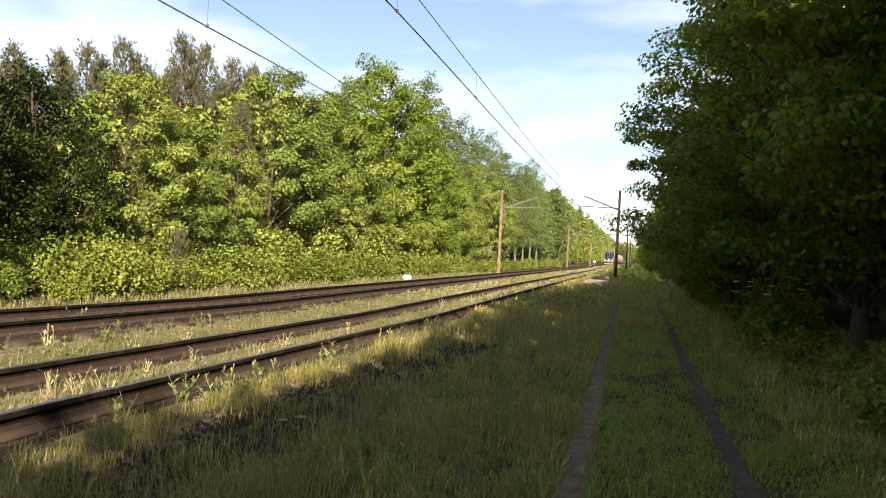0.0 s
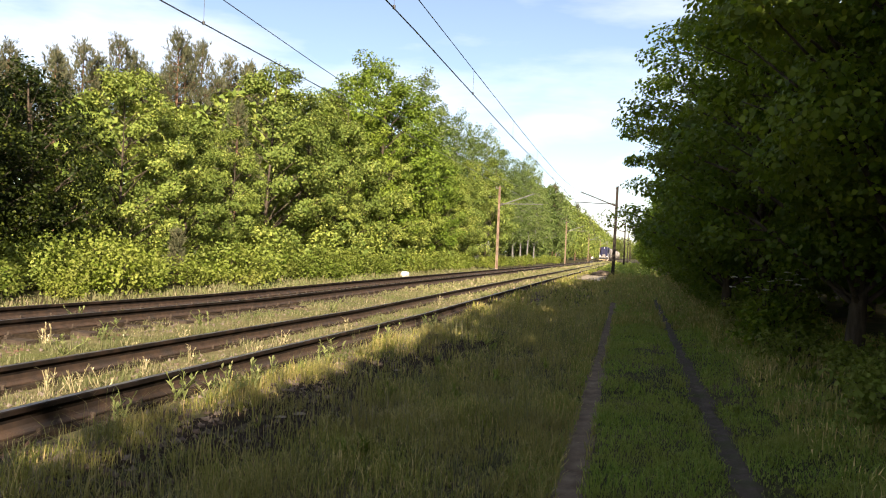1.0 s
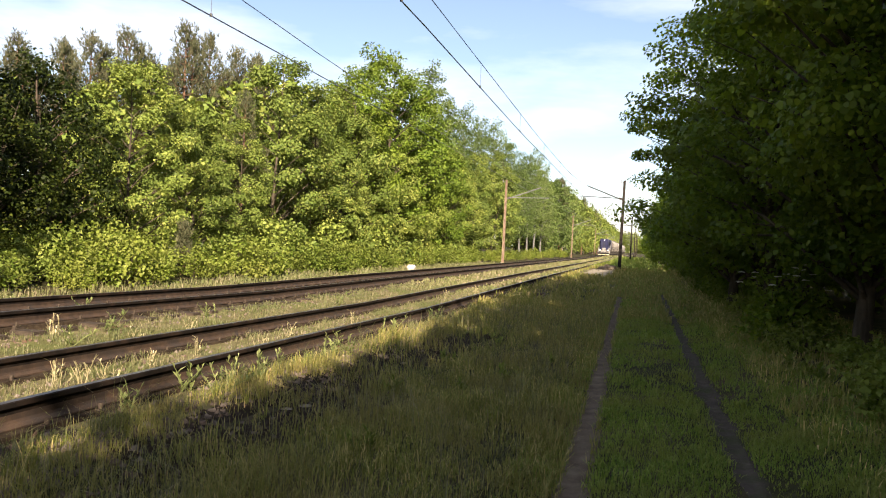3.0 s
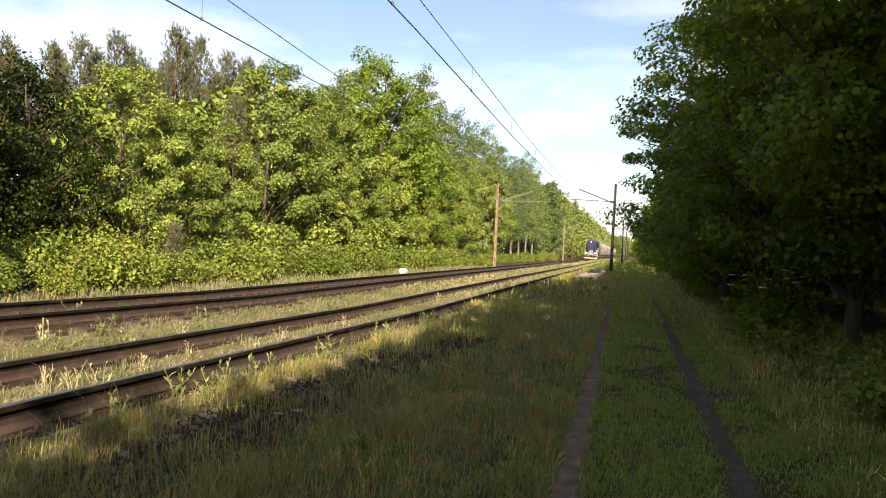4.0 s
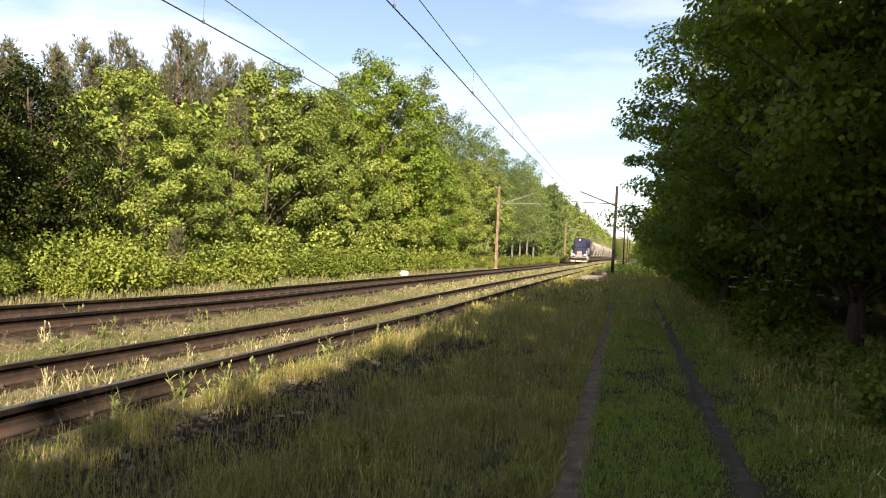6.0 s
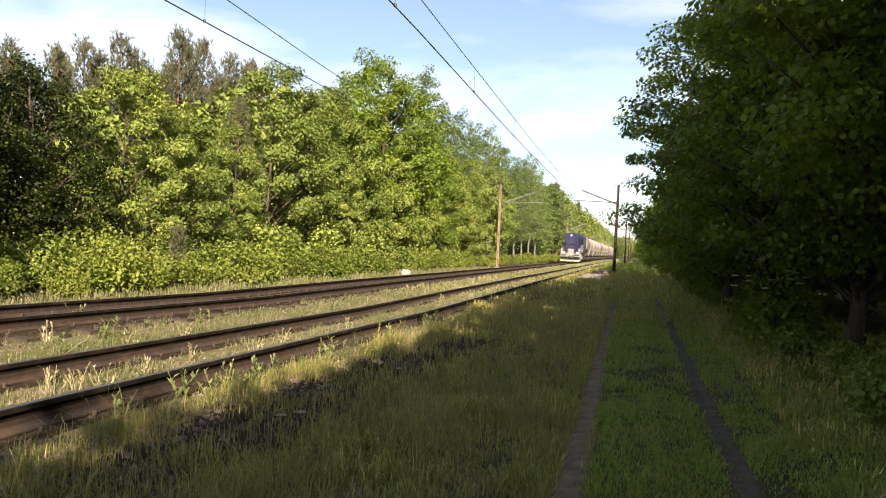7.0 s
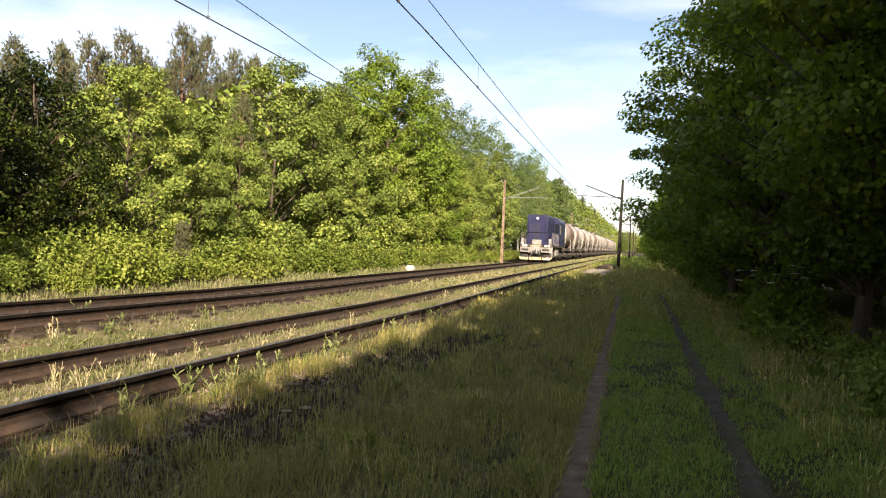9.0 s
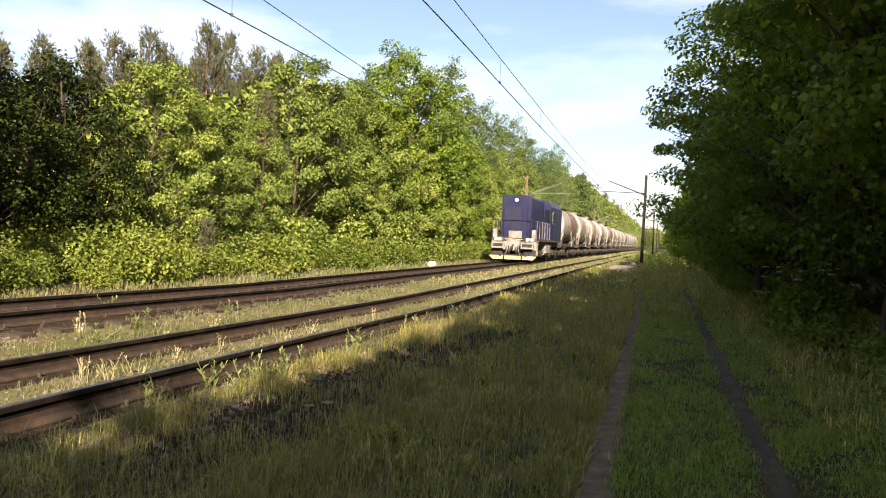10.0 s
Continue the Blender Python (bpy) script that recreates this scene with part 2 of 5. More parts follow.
def prism(bm, outline, a, b, to3):
    """An outline (2D) swept straight from a to b; to3 turns (u, v, w) into a place."""
    first = [bm.verts.new(to3(u, v, a)) for u, v in outline]
    last = [bm.verts.new(to3(u, v, b)) for u, v in outline]
    n = len(outline)
    for i in range(n):
        bm.faces.new((first[i], first[(i + 1) % n], last[(i + 1) % n], last[i]))
    bm.faces.new(first[::-1])
    bm.faces.new(last)
    return bm


def unit(v):
    return v / np.maximum(np.linalg.norm(v, axis=-1, keepdims=True), 1e-9)


def leaves(rng, where, facing, size, slim=0.62, fold=0.18, lobed=False):
    """Folded diamond leaves at the places given, facing roughly along the given normals."""
    n = len(where)
    nrm = unit(facing + rng.normal(0, 0.55, (n, 3)))
    tip = unit(np.cross(nrm, rng.normal(0, 1, (n, 3))))
    side = np.cross(nrm, tip)
    s = (size * rng.uniform(0.65, 1.3, n))[:, None]
    base = where - tip * s * 0.5
    end = where + tip * s * 0.5 - nrm * s * fold
    if lobed:
        low_l, low_r = (where + k * side * s * slim * 0.48 + nrm * s * fold * 0.8 - tip * s * 0.14 for k in (1, -1))
        high_l, high_r = (where + k * side * s * slim * 0.40 + nrm * s * fold * 0.4 + tip * s * 0.20 for k in (1, -1))
        return np.stack([base, low_r, high_r, end, high_l, low_l], 1)
    left = where + side * s * slim * 0.5 + nrm * s * fold - tip * s * 0.05
    right = where - side * s * slim * 0.5 + nrm * s * fold - tip * s * 0.05
    return np.stack([base, right, end, left], 1)


# ---- ground ----
TRACK_NEAR, TRACK_FAR, GAUGE = -5.15, -9.00, 1.505
PROFILE_X = [-3000, -60, -16, -14, -12.4, -11.3, -10.6, -7.5, -7.0, -6.6, -3.8, -3.3, -2.4, -1.0, -0.75, -0.5, -0.2, 0.25, 0.6, 0.9, 1.15, 1.5, 2.4, 4, 12, 60, 3000]
PROFILE_Z = [1.5, 0.6, 0.35, 0.3, 0.16, 0.15, 0.20, 0.23, 0.20, 0.16, 0.14, 0.08, 0.05, 0.02, -0.02, -0.05, 0.01, 0.04, 0.02, -0.05, -0.01, 0.03, 0.06, 0.12, 0.2, 0.5, 1.5]
RISE_Y, RISE_NEAR, RISE_FAR = [-400, 0, 5, 9, 16, 25, 40, 900], [0.05, 0.05, 0.045, 0.01, -0.055, -0.03, 0, 0], [0.08, 0.08, 0.08, 0.06, -0.02, 0, 0, 0]


def rail_z(far, y):
    return (0.475 if far else 0.395) + float(np.interp(y, RISE_Y, RISE_FAR if far else RISE_NEAR))


def ground_z(x, y):
    z = float(np.interp(x, PROFILE_X, PROFILE_Z))
    near = max(0.0, 1 - abs(x - 1) / 60)
    if -11.5 < x < -3.4:
        z += float(np.interp(y, RISE_Y, RISE_NEAR)) * 0.9
        return z + 0.012 * noise.noise(Vector((x * 1.3, y * 1.3, 0)))
    return z + (0.035 * noise.noise(Vector((x * 0.5, y * 0.35, 3))) + 0.015 * noise.noise(Vector((x * 2.1, y * 2.1, 7)))) * near


def axis(stops):
    out = []
    for a, b, step in stops:
        out += list(np.arange(a, b, step))
    return out + [stops[-1][1]]


def sheet(name, xs, ys, height, material, kind="structure", label="", category="", shift=None):
    verts = [(x + (float(shift(y)) if shift else 0.0), y, height(x, y)) for y in ys for x in xs]
    w = len(xs)
    faces = [(j * w + i, j * w + i + 1, (j + 1) * w + i + 1, (j + 1) * w + i) for j in range(len(ys) - 1) for i in range(w - 1)]
    me = bpy.data.meshes.new(name)
    me.from_pydata(verts, [], faces)
    me.polygons.foreach_set("use_smooth", [True] * len(faces))
    return tagged(link_mesh(name, me, material), label, category, "", kind)


sheet("ground", axis([(-3000, -200, 400), (-200, -40, 20), (-40, -16, 3), (-16, -12, 0.5), (-12, 5, 0.22), (5, 20, 2), (20, 200, 20), (200, 3000, 400)]),
      axis([(-1500, -100, 200), (-100, -10, 10), (-10, 0, 1), (0, 40, 0.4), (40, 100, 2), (100, 400, 10), (400, 3000, 300)]), ground_z, M_SOIL,
      label="grassy verge and forest floor of a railway cutting", category="ground")


def bare_strip(name, centre, half, y0, y1, seed, label, material):
    """A worn wheel rut: a thin earth sheet with ragged edges, just above the turf."""
    rows = np.arange(y0, y1, 0.25)
    verts, faces = [], []
    for j, y in enumerate(rows):
        c = centre(y) + 0.05 * noise.noise(Vector((seed, y * 0.5, 0)))
        h = half * (1 + 0.7 * noise.noise(Vector((seed + 5, y * 1.1, 0))))
        for k in range(5):
            x = c + h * (k / 2 - 1)
            verts.append((x, y, max(ground_z(x, y), ground_z(c, y)) + 0.022 - 0.03 * (k in (0, 4))))
    for j in range(len(rows) - 1):
        for k in range(4):
            a = j * 5 + k
            faces.append((a, a + 1, a + 6, a + 5))
    me = bpy.data.meshes.new(name)
    me.from_pydata(verts, [], faces)
    return tagged(link_mesh(name, me, material), label, "path", "", "structure")


def left_rut(y):
    return -0.34 - 0.0125 * y


def right_rut(y):
    return 0.93 - 0.001 * y


bare_strip("path_rut", left_rut, 0.15, 2.0, 30, 1, "wheel rut of bare trodden earth in a grassy lane", M_DIRT)
bare_strip("path_rut", right_rut, 0.15, 2.0, 34, 9, "wheel rut of moist earth, darkened for deep shade, in a grassy lane", M_MOIST_SHADE)


sheet("trackbed", axis([(-11.2, -3.55, 0.25)]), axis([(-10, 0, 1), (0, 40, 0.5), (40, 100, 2), (100, 400, 10)]), lambda x, y: ground_z(x, y) + (0.006 if -11.1 < x < -3.65 else -0.03), M_TURF,
      label="dry grassy bed of the two railway tracks", category="trackbed")
def slope_line(y):
    """The middle of the bare gravelly slope between bank and track."""
    return np.interp(y, [4, 10, 15], [-3.25, -3.2, -2.5])


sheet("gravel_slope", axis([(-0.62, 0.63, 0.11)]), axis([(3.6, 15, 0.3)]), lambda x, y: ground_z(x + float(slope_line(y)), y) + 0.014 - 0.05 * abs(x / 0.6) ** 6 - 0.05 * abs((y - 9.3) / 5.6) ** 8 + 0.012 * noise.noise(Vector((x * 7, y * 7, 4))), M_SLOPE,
      label="gravelly slope of bare earth beside the track, darkened for deep shade", category="ground", shift=slope_line)
sheet("sandy_patch", axis([(-4.1, -1.9, 0.2)]), axis([(50, 69, 0.5)]), lambda x, y: ground_z(x, y) + 0.03 - 0.10 * (((x + 3.0) / 1.1) ** 4 + ((y - 59.5) / 9.5) ** 4) + 0.09 * noise.noise(Vector((x * 2.3, y * 0.7, 4))), M_SAND,
      label="pale sandy patch at the foot of the mast", category="ground")


# ---- railway tracks ----
M_BED = surface("brown_track_bed", [(0.3, (0.0289, 0.0202, 0.0133)), (0.6, (0.0610, 0.0435, 0.0285)), (0.85, (0.0962, 0.0731, 0.0505))], 14.0, 0.95, bump=0.9, bump_scale=45, spec=0.1, stain=(0.0192, 0.0140, 0.0105), stain_scale=2.5)
RAIL_OUTLINE = [(-0.075, -0.172), (0.075, -0.172), (0.075, -0.160), (0.020, -0.142), (0.010, -0.125), (0.010, -0.085), (0.010, -0.05), (0.036, -0.036), (0.036, -0.006),
                (0.028, 0.0), (-0.028, 0.0), (-0.036, -0.006), (-0.036, -0.036), (-0.010, -0.05), (-0.010, -0.085), (-0.010, -0.125), (-0.020, -0.142), (-0.075, -0.160)]


def rail(x, far, parent):
    ys = axis([(-40, 0, 8), (0, 44, 1.0), (44, 100, 7), (100, 900, 50)])
    bm = bmesh.new()
    rings = [[bm.verts.new((x + u, y, rail_z(far, y) + v * 1.15)) for u, v in RAIL_OUTLINE] for y in ys]
    n = len(RAIL_OUTLINE)
    for a, b in zip(rings, rings[1:]):
        for i in range(n):
            f = bm.faces.new((a[i], a[(i + 1) % n], b[(i + 1) % n], b[i]))
            # Upper web and head sides near-black for the head's shade; lower web stays rust.
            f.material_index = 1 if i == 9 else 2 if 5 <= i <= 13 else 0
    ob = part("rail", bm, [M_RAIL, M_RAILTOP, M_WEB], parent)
    bm = bmesh.new()
    rings = []
    for y in axis([(-4, 40, 0.25), (40, 100, 1.5)]):
        w = 0.15 + 0.05 * noise.noise(Vector((x, y * 1.7, 2)))
        z = rail_z(far, y) - 0.192
        d = 0.02 * noise.noise(Vector((x, y * 2.9, 9)))
        rings.append([bm.verts.new((x + u, y, z + v)) for u, v in ((-w - 0.06, -0.20), (-w, -0.01 + d), (w, -0.01 + d), (w + 0.06, -0.20))])
    for a, b in zip(rings, rings[1:]):
        for i in range(3):
            bm.faces.new((a[i], a[i + 1], b[i + 1], b[i]))
    part("bed_strip", bm, M_BED, parent, "brown gravelly bed packed under the rail")
    return ob


def sleeper_mesh():
    bm = bmesh.new()
    box(bm, -1.27, -0.13, -0.13, 1.27, 0.13, 0.0, 0.015)
    for s in (-1, 1):
        box(bm, s * GAUGE / 2 - 0.17, -0.075, 0.0, s * GAUGE / 2 + 0.17, 0.075, 0.018)
        for k in (-0.115, 0.115):
            box(bm, s * GAUGE / 2 + k - 0.03, -0.05, 0.018, s * GAUGE / 2 + k + 0.03, 0.05, 0.05, 0.008)
            tube(bm, (s * GAUGE / 2 + k, 0, 0.05), (s * GAUGE / 2 + k, 0, 0.095), 0.02, sides=6)
    me = bpy.data.meshes.new("sleeper")
    bmesh.ops.recalc_face_normals(bm, faces=bm.faces)
    bm.to_mesh(me)
    bm.free()
    me.materials.append(M_SLEEPER)
    return me


SLEEPER = sleeper_mesh()


def track(centre, far, label):
    t = root("railway_track", pose(0, 0, 0), label, "railway track", "tracks side by side", "structure")
    rail(centre - GAUGE / 2, far, t)
    rail(centre + GAUGE / 2, far, t)
    for i in range(150):
        y = -2 + i * 0.62
        ob = new("sleeper", SLEEPER)
        ob.parent = t
        ob.matrix_basis = pose(centre + random.uniform(-0.02, 0.02), y, rail_z(far, y) - (0.235 if far else 0.25), 0, 0, random.uniform(-0.6, 0.6))
    bm = bmesh.new()
    for i in range(330):
        y = 91 + i * 0.62
        box(bm, centre - 1.27, y - 0.13, rail_z(far, y) - 0.3, centre + 1.27, y + 0.13, rail_z(far, y) - 0.185)
    tagged(part("far_sleepers", bm, M_SLEEPER, t), kind="stuff")
    return t


track(TRACK_NEAR, False, "rusty railway track overgrown with grass between its sleepers")
track(TRACK_FAR, True, "rust-brown railway track with bolted rails on old sleepers")


# ---- overhead line ----
def catenary_pole(x, y, side, height, lean, material):
    """side: +1 when the track lies towards +x."""
    z = ground_z(x, y)
    p = root("catenary_pole", pose(x, y, z - 0.1, 0, lean, 0), "slender weathered mast holding the overhead line beside the track" if side > 0 else "slender mast in a shade-darkened colour holding the overhead line at the trackside",
             "catenary mast", "overhead line masts")
    bm = bmesh.new()
    for dx in (-0.075, 0.075):
        prism(bm, [(-0.045, -0.12), (0.045, -0.12), (0.045, 0.12), (-0.045, 0.12)], 0, height, lambda u, v, w, dx=dx: ((dx + u) * (1.25 - 0.4 * w / height) * (1 if side < 0 else 0.75), v, w))
    for k in range(int(height / 0.8)):
        box(bm, -0.09, -0.10, 0.1 + k * 0.8, 0.09, 0.10, (0.9 if side < 0 else 0.5) + k * 0.8)
    part("mast", bm, material, p)
    bm = bmesh.new()
    box(bm, -0.3, -0.3, -0.2, 0.3, 0.3, 0.12, 0.03)
    part("foundation", bm, M_CONCRETE, p, "low concrete footing")
    reach = 3.2 * side
    bm = bmesh.new()
    tube(bm, (0.1 * side, 0, height - 1.75), (reach, 0, height - 0.62), 0.05, 0.045)
    part("cantilever_arm", bm, M_STEEL if side > 0 else M_MAST_SHADE, p)
    bm = bmesh.new()
    tube(bm, (0.1 * side, 0, height - 1.62), (reach * 1.25, 0, height - 1.55), 0.035, 0.03)
    part("registration_arm", bm, M_STEEL if side > 0 else M_MAST_SHADE, p)
    for h0 in (1.75, 1.62):
        bm = bmesh.new()
        for k in range(4):
            tube(bm, (side * (0.14 + 0.07 * k), 0, height - h0 + 0.022 * k), (side * (0.17 + 0.07 * k), 0, height - h0 + 0.028 * k), 0.08, 0.06)
        part("insulator", bm, M_RAIL, p)
    bm = bmesh.new()
    box(bm, -0.35, -0.03, height - 0.22, 0.1, 0.03, height - 0.16)
    tube(bm, (-0.3, 0, height - 0.16), (-0.3, 0, height + 0.02), 0.03)
    part("top_bracket", bm, M_STEEL, p)
    return p


for k in range(5):
    catenary_pole(-12.3, 69.5 + 71.5 * k, 1, 7.75, 0, M_POLE)
    catenary_pole(-1.82, 70 + 71.5 * k, -1, 8.15, 0.7 if k == 0 else 0, M_MAST_SHADE)


def overhead_line(x, contact, messenger, label):
    """contact, messenger: rows of y and height; droppers hang between the two."""
    t = root("overhead_line", pose(0, 0, 0), label, "overhead wire", "overhead wires over the tracks")
    ys = axis([(-60, 76, 4), (76, 420, 6)])
    def height(rows, y):
        return float(np.interp(y, [r[0] for r in rows], [r[1] for r in rows]))
    for name, rows, r in (("contact_wire", contact, 0.015), ("messenger_wire", messenger, 0.011)):
        bm = bmesh.new()
        ring = None
        for y in ys:
            c = [bm.verts.new((x + r * math.cos(a), y, height(rows, y) + r * math.sin(a))) for a in np.arange(5) * math.tau / 5]
            if ring:
                for i in range(5):
                    bm.faces.new((ring[i], ring[(i + 1) % 5], c[(i + 1) % 5], c[i]))
            ring = c
        part(name, bm, M_WIRE, t)
    for y in np.arange(-8.5, 160, 7.6):
        bm = bmesh.new()
        tube(bm, (x, y, height(contact, y)), (x, y, height(messenger, y)), 0.005, sides=5)
        tube(bm, (x, y, height(contact, y) - 0.02), (x, y, height(contact, y) + 0.05), 0.03, sides=6)
        part("dropper", bm, M_WIRE, t)
    return t


def sagging(z_mid, z_end, y0, span, count):
    return [(y0 + span * (k + f), z_mid + (z_end - z_mid) * (2 * f - 1) ** 2) for k in range(count) for f in np.arange(0, 1, 0.125)] + [(y0 + span * count, z_end)]


overhead_line(-4.80, [(-60, 6.5), (15, 6.47), (30, 6.22), (45, 6.17), (70, 6.1), (420, 6.1)],
              [(-60, 7.6), (0, 7.6), (17, 7.15), (22, 7.05), (35, 6.8), (50, 6.72), (60, 7.0), (70, 7.45)] + sagging(6.6, 7.45, 70.5, 71.5, 4), "dark contact wire with its carrying wire over the overgrown track")
overhead_line(-9.00, [(-60, 6.3), (420, 6.2)], [(-60, 7.5), (0, 7.5), (15, 7.03), (22, 6.79), (35, 6.7), (50, 6.75), (70, 7.2)] + sagging(6.65, 7.3, 70.5, 71.5, 4), "dark contact wire with its carrying wire over the far track")


# ---- trees ----
def limb(bm, pts, radii, sides=6):
    ring = None
    for i, (p, r) in enumerate(zip(pts, radii)):
        p = Vector(p)
        d = Vector(pts[min(i + 1, len(pts) - 1)]) - Vector(pts[max(i - 1, 0)])
        q = d.to_track_quat("Z", "Y")
        c = [bm.verts.new(p + q @ Vector((r * math.cos(a), r * math.sin(a), 0))) for a in np.arange(sides) * math.tau / sides]
        if ring:
            for k in range(sides):
                bm.faces.new((ring[k], ring[(k + 1) % sides], c[(k + 1) % sides], c[k]))
        ring = c
    bm.faces.new(ring)


def broad_tree(name, seed, height, spread, low, n_leaf, leaf, leaf_mat, bark, label, trunk_r=0.14, limbs=46, droop=0.0, cluster=0.62, stems=1, inner=0.6, slim=0.62, lobed=False, swell_by=0.38, flat_clumps=0.75, upward=0.5):
    """A tapered, slightly crooked trunk, limbs that reach to an uneven egg-shaped outline, and leaf clumps gathered round the twigs."""
    rng = np.random.default_rng(seed)
    t = root(name, pose(0, 0, 0), label, "tree")
    bm = bmesh.new()
    knots = np.linspace(0, 1, 8)
    lines = []
    for s in range(stems):
        lean = rng.normal(0, 0.03 + 0.07 * (stems > 1), 2)
        lines.append(np.stack([lean[0] * height * knots + 0.12 * np.sin(knots * 6 + rng.uniform(0, 6)) * knots, lean[1] * height * knots + 0.12 * np.sin(knots * 5 + rng.uniform(0, 6)) * knots,
                               height * 0.93 * knots - 0.1], 1))
        limb(bm, lines[-1], [trunk_r * (1.3 if k == 0 else 1.02 - 0.92 * k) for k in knots], 9)
    middle, half = height * (low + 1) / 2, height * (1 - low) / 2 - cluster * 0.5
    centres, weights = [], []
    for i in range(limbs):
        up = 1 - 2 * (i + 0.5) / limbs
        az = i * 2.39996 + rng.uniform(-0.35, 0.35)
        flat = math.sqrt(1 - up * up)
        way = Vector((math.cos(az) * flat, math.sin(az) * flat, up))
        swell = 1 + swell_by * noise.noise(way * 1.7 + Vector((seed * 3.1, 0, 0))) + rng.uniform(-0.14, 0.10)
        swell = min(swell, 1.16)
        wide = (spread - cluster * 0.5) * (1 - 0.22 * up) * swell
        end = np.array([way.x * wide, way.y * wide, middle + up * half * min(swell, 1.04) - droop * flat * wide])
        line = lines[i % stems]
        start = min(max(end[2] - 0.6 * flat * wide, low * height * 0.7), 0.9 * height)
        at = np.array([np.interp(start / height, knots * 0.93, line[:, c]) for c in range(3)])
        mid = at + (end - at) * 0.55 + np.array([0, 0, 0.10 * wide]) + rng.normal(0, 0.08, 3)
        r = trunk_r * max(0.1, 1 - start / height) * 0.32 + 0.01
        limb(bm, [at, mid, end], [r, r * 0.55, 0.006], 5)
        for u in (inner, (inner + 1) / 2, 1.0):
            centres.append(at + (end - at) * u + np.array([0, 0, 0.08 * wide * (1 - u)]) + rng.normal(0, 0.3 * cluster, 3))
            weights.append(0.45 + 0.75 * u)
    part("trunk", bm, bark, t, smooth=True)
    centres, weights = np.array(centres), np.array(weights) * rng.uniform(0.55, 1.45, len(centres))
    pick = rng.choice(len(centres), n_leaf, p=weights / weights.sum())
    off = unit(rng.normal(0, 1, (n_leaf, 3))) * (rng.uniform(0.2, 1, (n_leaf, 1)) ** 0.6) * cluster * np.array([1, 1, flat_clumps])
    off *= rng.uniform(0.7, 1.3, (len(centres), 1))[pick]
    where = centres[pick] + off
    where[:, 2] = np.maximum(where[:, 2], 0.15)
    facing = unit(off) * 0.6 + unit(where - np.array([0, 0, middle])) * 0.55 + np.array([0, 0, upward])
    link_mesh("crown", quads_mesh("crown", leaves(rng, where, facing, leaf, slim, 0.18, lobed)), leaf_mat, t)
    return t


def pine_tree(seed, height, label, spread=2.2, low=0.42, needles=9):
    """A thin straight trunk, whorls of upturned branches, and needle tufts like candles at their ends."""
    rng = np.random.default_rng(seed)
    t = root("pine_tree", pose(0, 0, 0), label, "tree")
    bm = bmesh.new()
    limb(bm, [(0, 0, -0.1), (0.05, 0.03, height * 0.5), (0, 0, height)], [0.14, 0.10, 0.012], 7)
    tufts = []
    whorls = 17
    for w in range(whorls):
        f = low + (0.955 - low) * w / (whorls - 1)
        for b in range(5):
            az = b * math.tau / 5 + w * 0.7 + rng.uniform(-0.5, 0.5)
            reach = (spread * ((1 - f) / (1 - low)) ** 0.85 * rng.uniform(0.4, 1.15)) + 0.04
            a = np.array([0, 0, height * f])
            m = a + np.array([math.cos(az) * reach * 0.65, math.sin(az) * reach * 0.65, reach * 0.16])
            e = a + np.array([math.cos(az) * reach, math.sin(az) * reach, reach * 0.46 + 0.12])
            limb(bm, [a, m, e], [0.02, 0.012, 0.005], 4)
            for p, q in ((m, e), (m + (e - m) * 0.55, e), (e, e + np.array([0, 0, 1.0])), (e + np.array([0, 0, 0.14]), e + np.array([0, 0, 1.2]))):
                tufts.append((p + rng.normal(0, 0.03, 3), unit(q - p)))
                side = rng.normal(0, 0.16, 3)
                tufts.append((p + side, unit(q - p + side + np.array([0, 0, 0.4]))))
    for k in range(9):
        tufts.append((np.array([0, 0, height * (0.93 + 0.009 * k)]), np.array([0, 0, 1.0])))
    part("trunk", bm, M_PINEBARK, t, smooth=True)
    base = np.repeat(np.array([p for p, d in tufts]), needles, 0)
    way = np.repeat(np.array([d for p, d in tufts]), needles, 0)
    n = len(base)
    way = unit(way * 1.3 + rng.normal(0, 0.5, (n, 3)))
    long = rng.uniform(0.12, 0.30, (n, 1))
    side = unit(np.cross(way, rng.normal(0, 1, (n, 3)))) * 0.013
    quads = np.stack([base - side * 0.6, base + side * 0.6, base + way * long + side, base + way * long - side], 1)
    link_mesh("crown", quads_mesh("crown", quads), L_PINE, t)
    return t


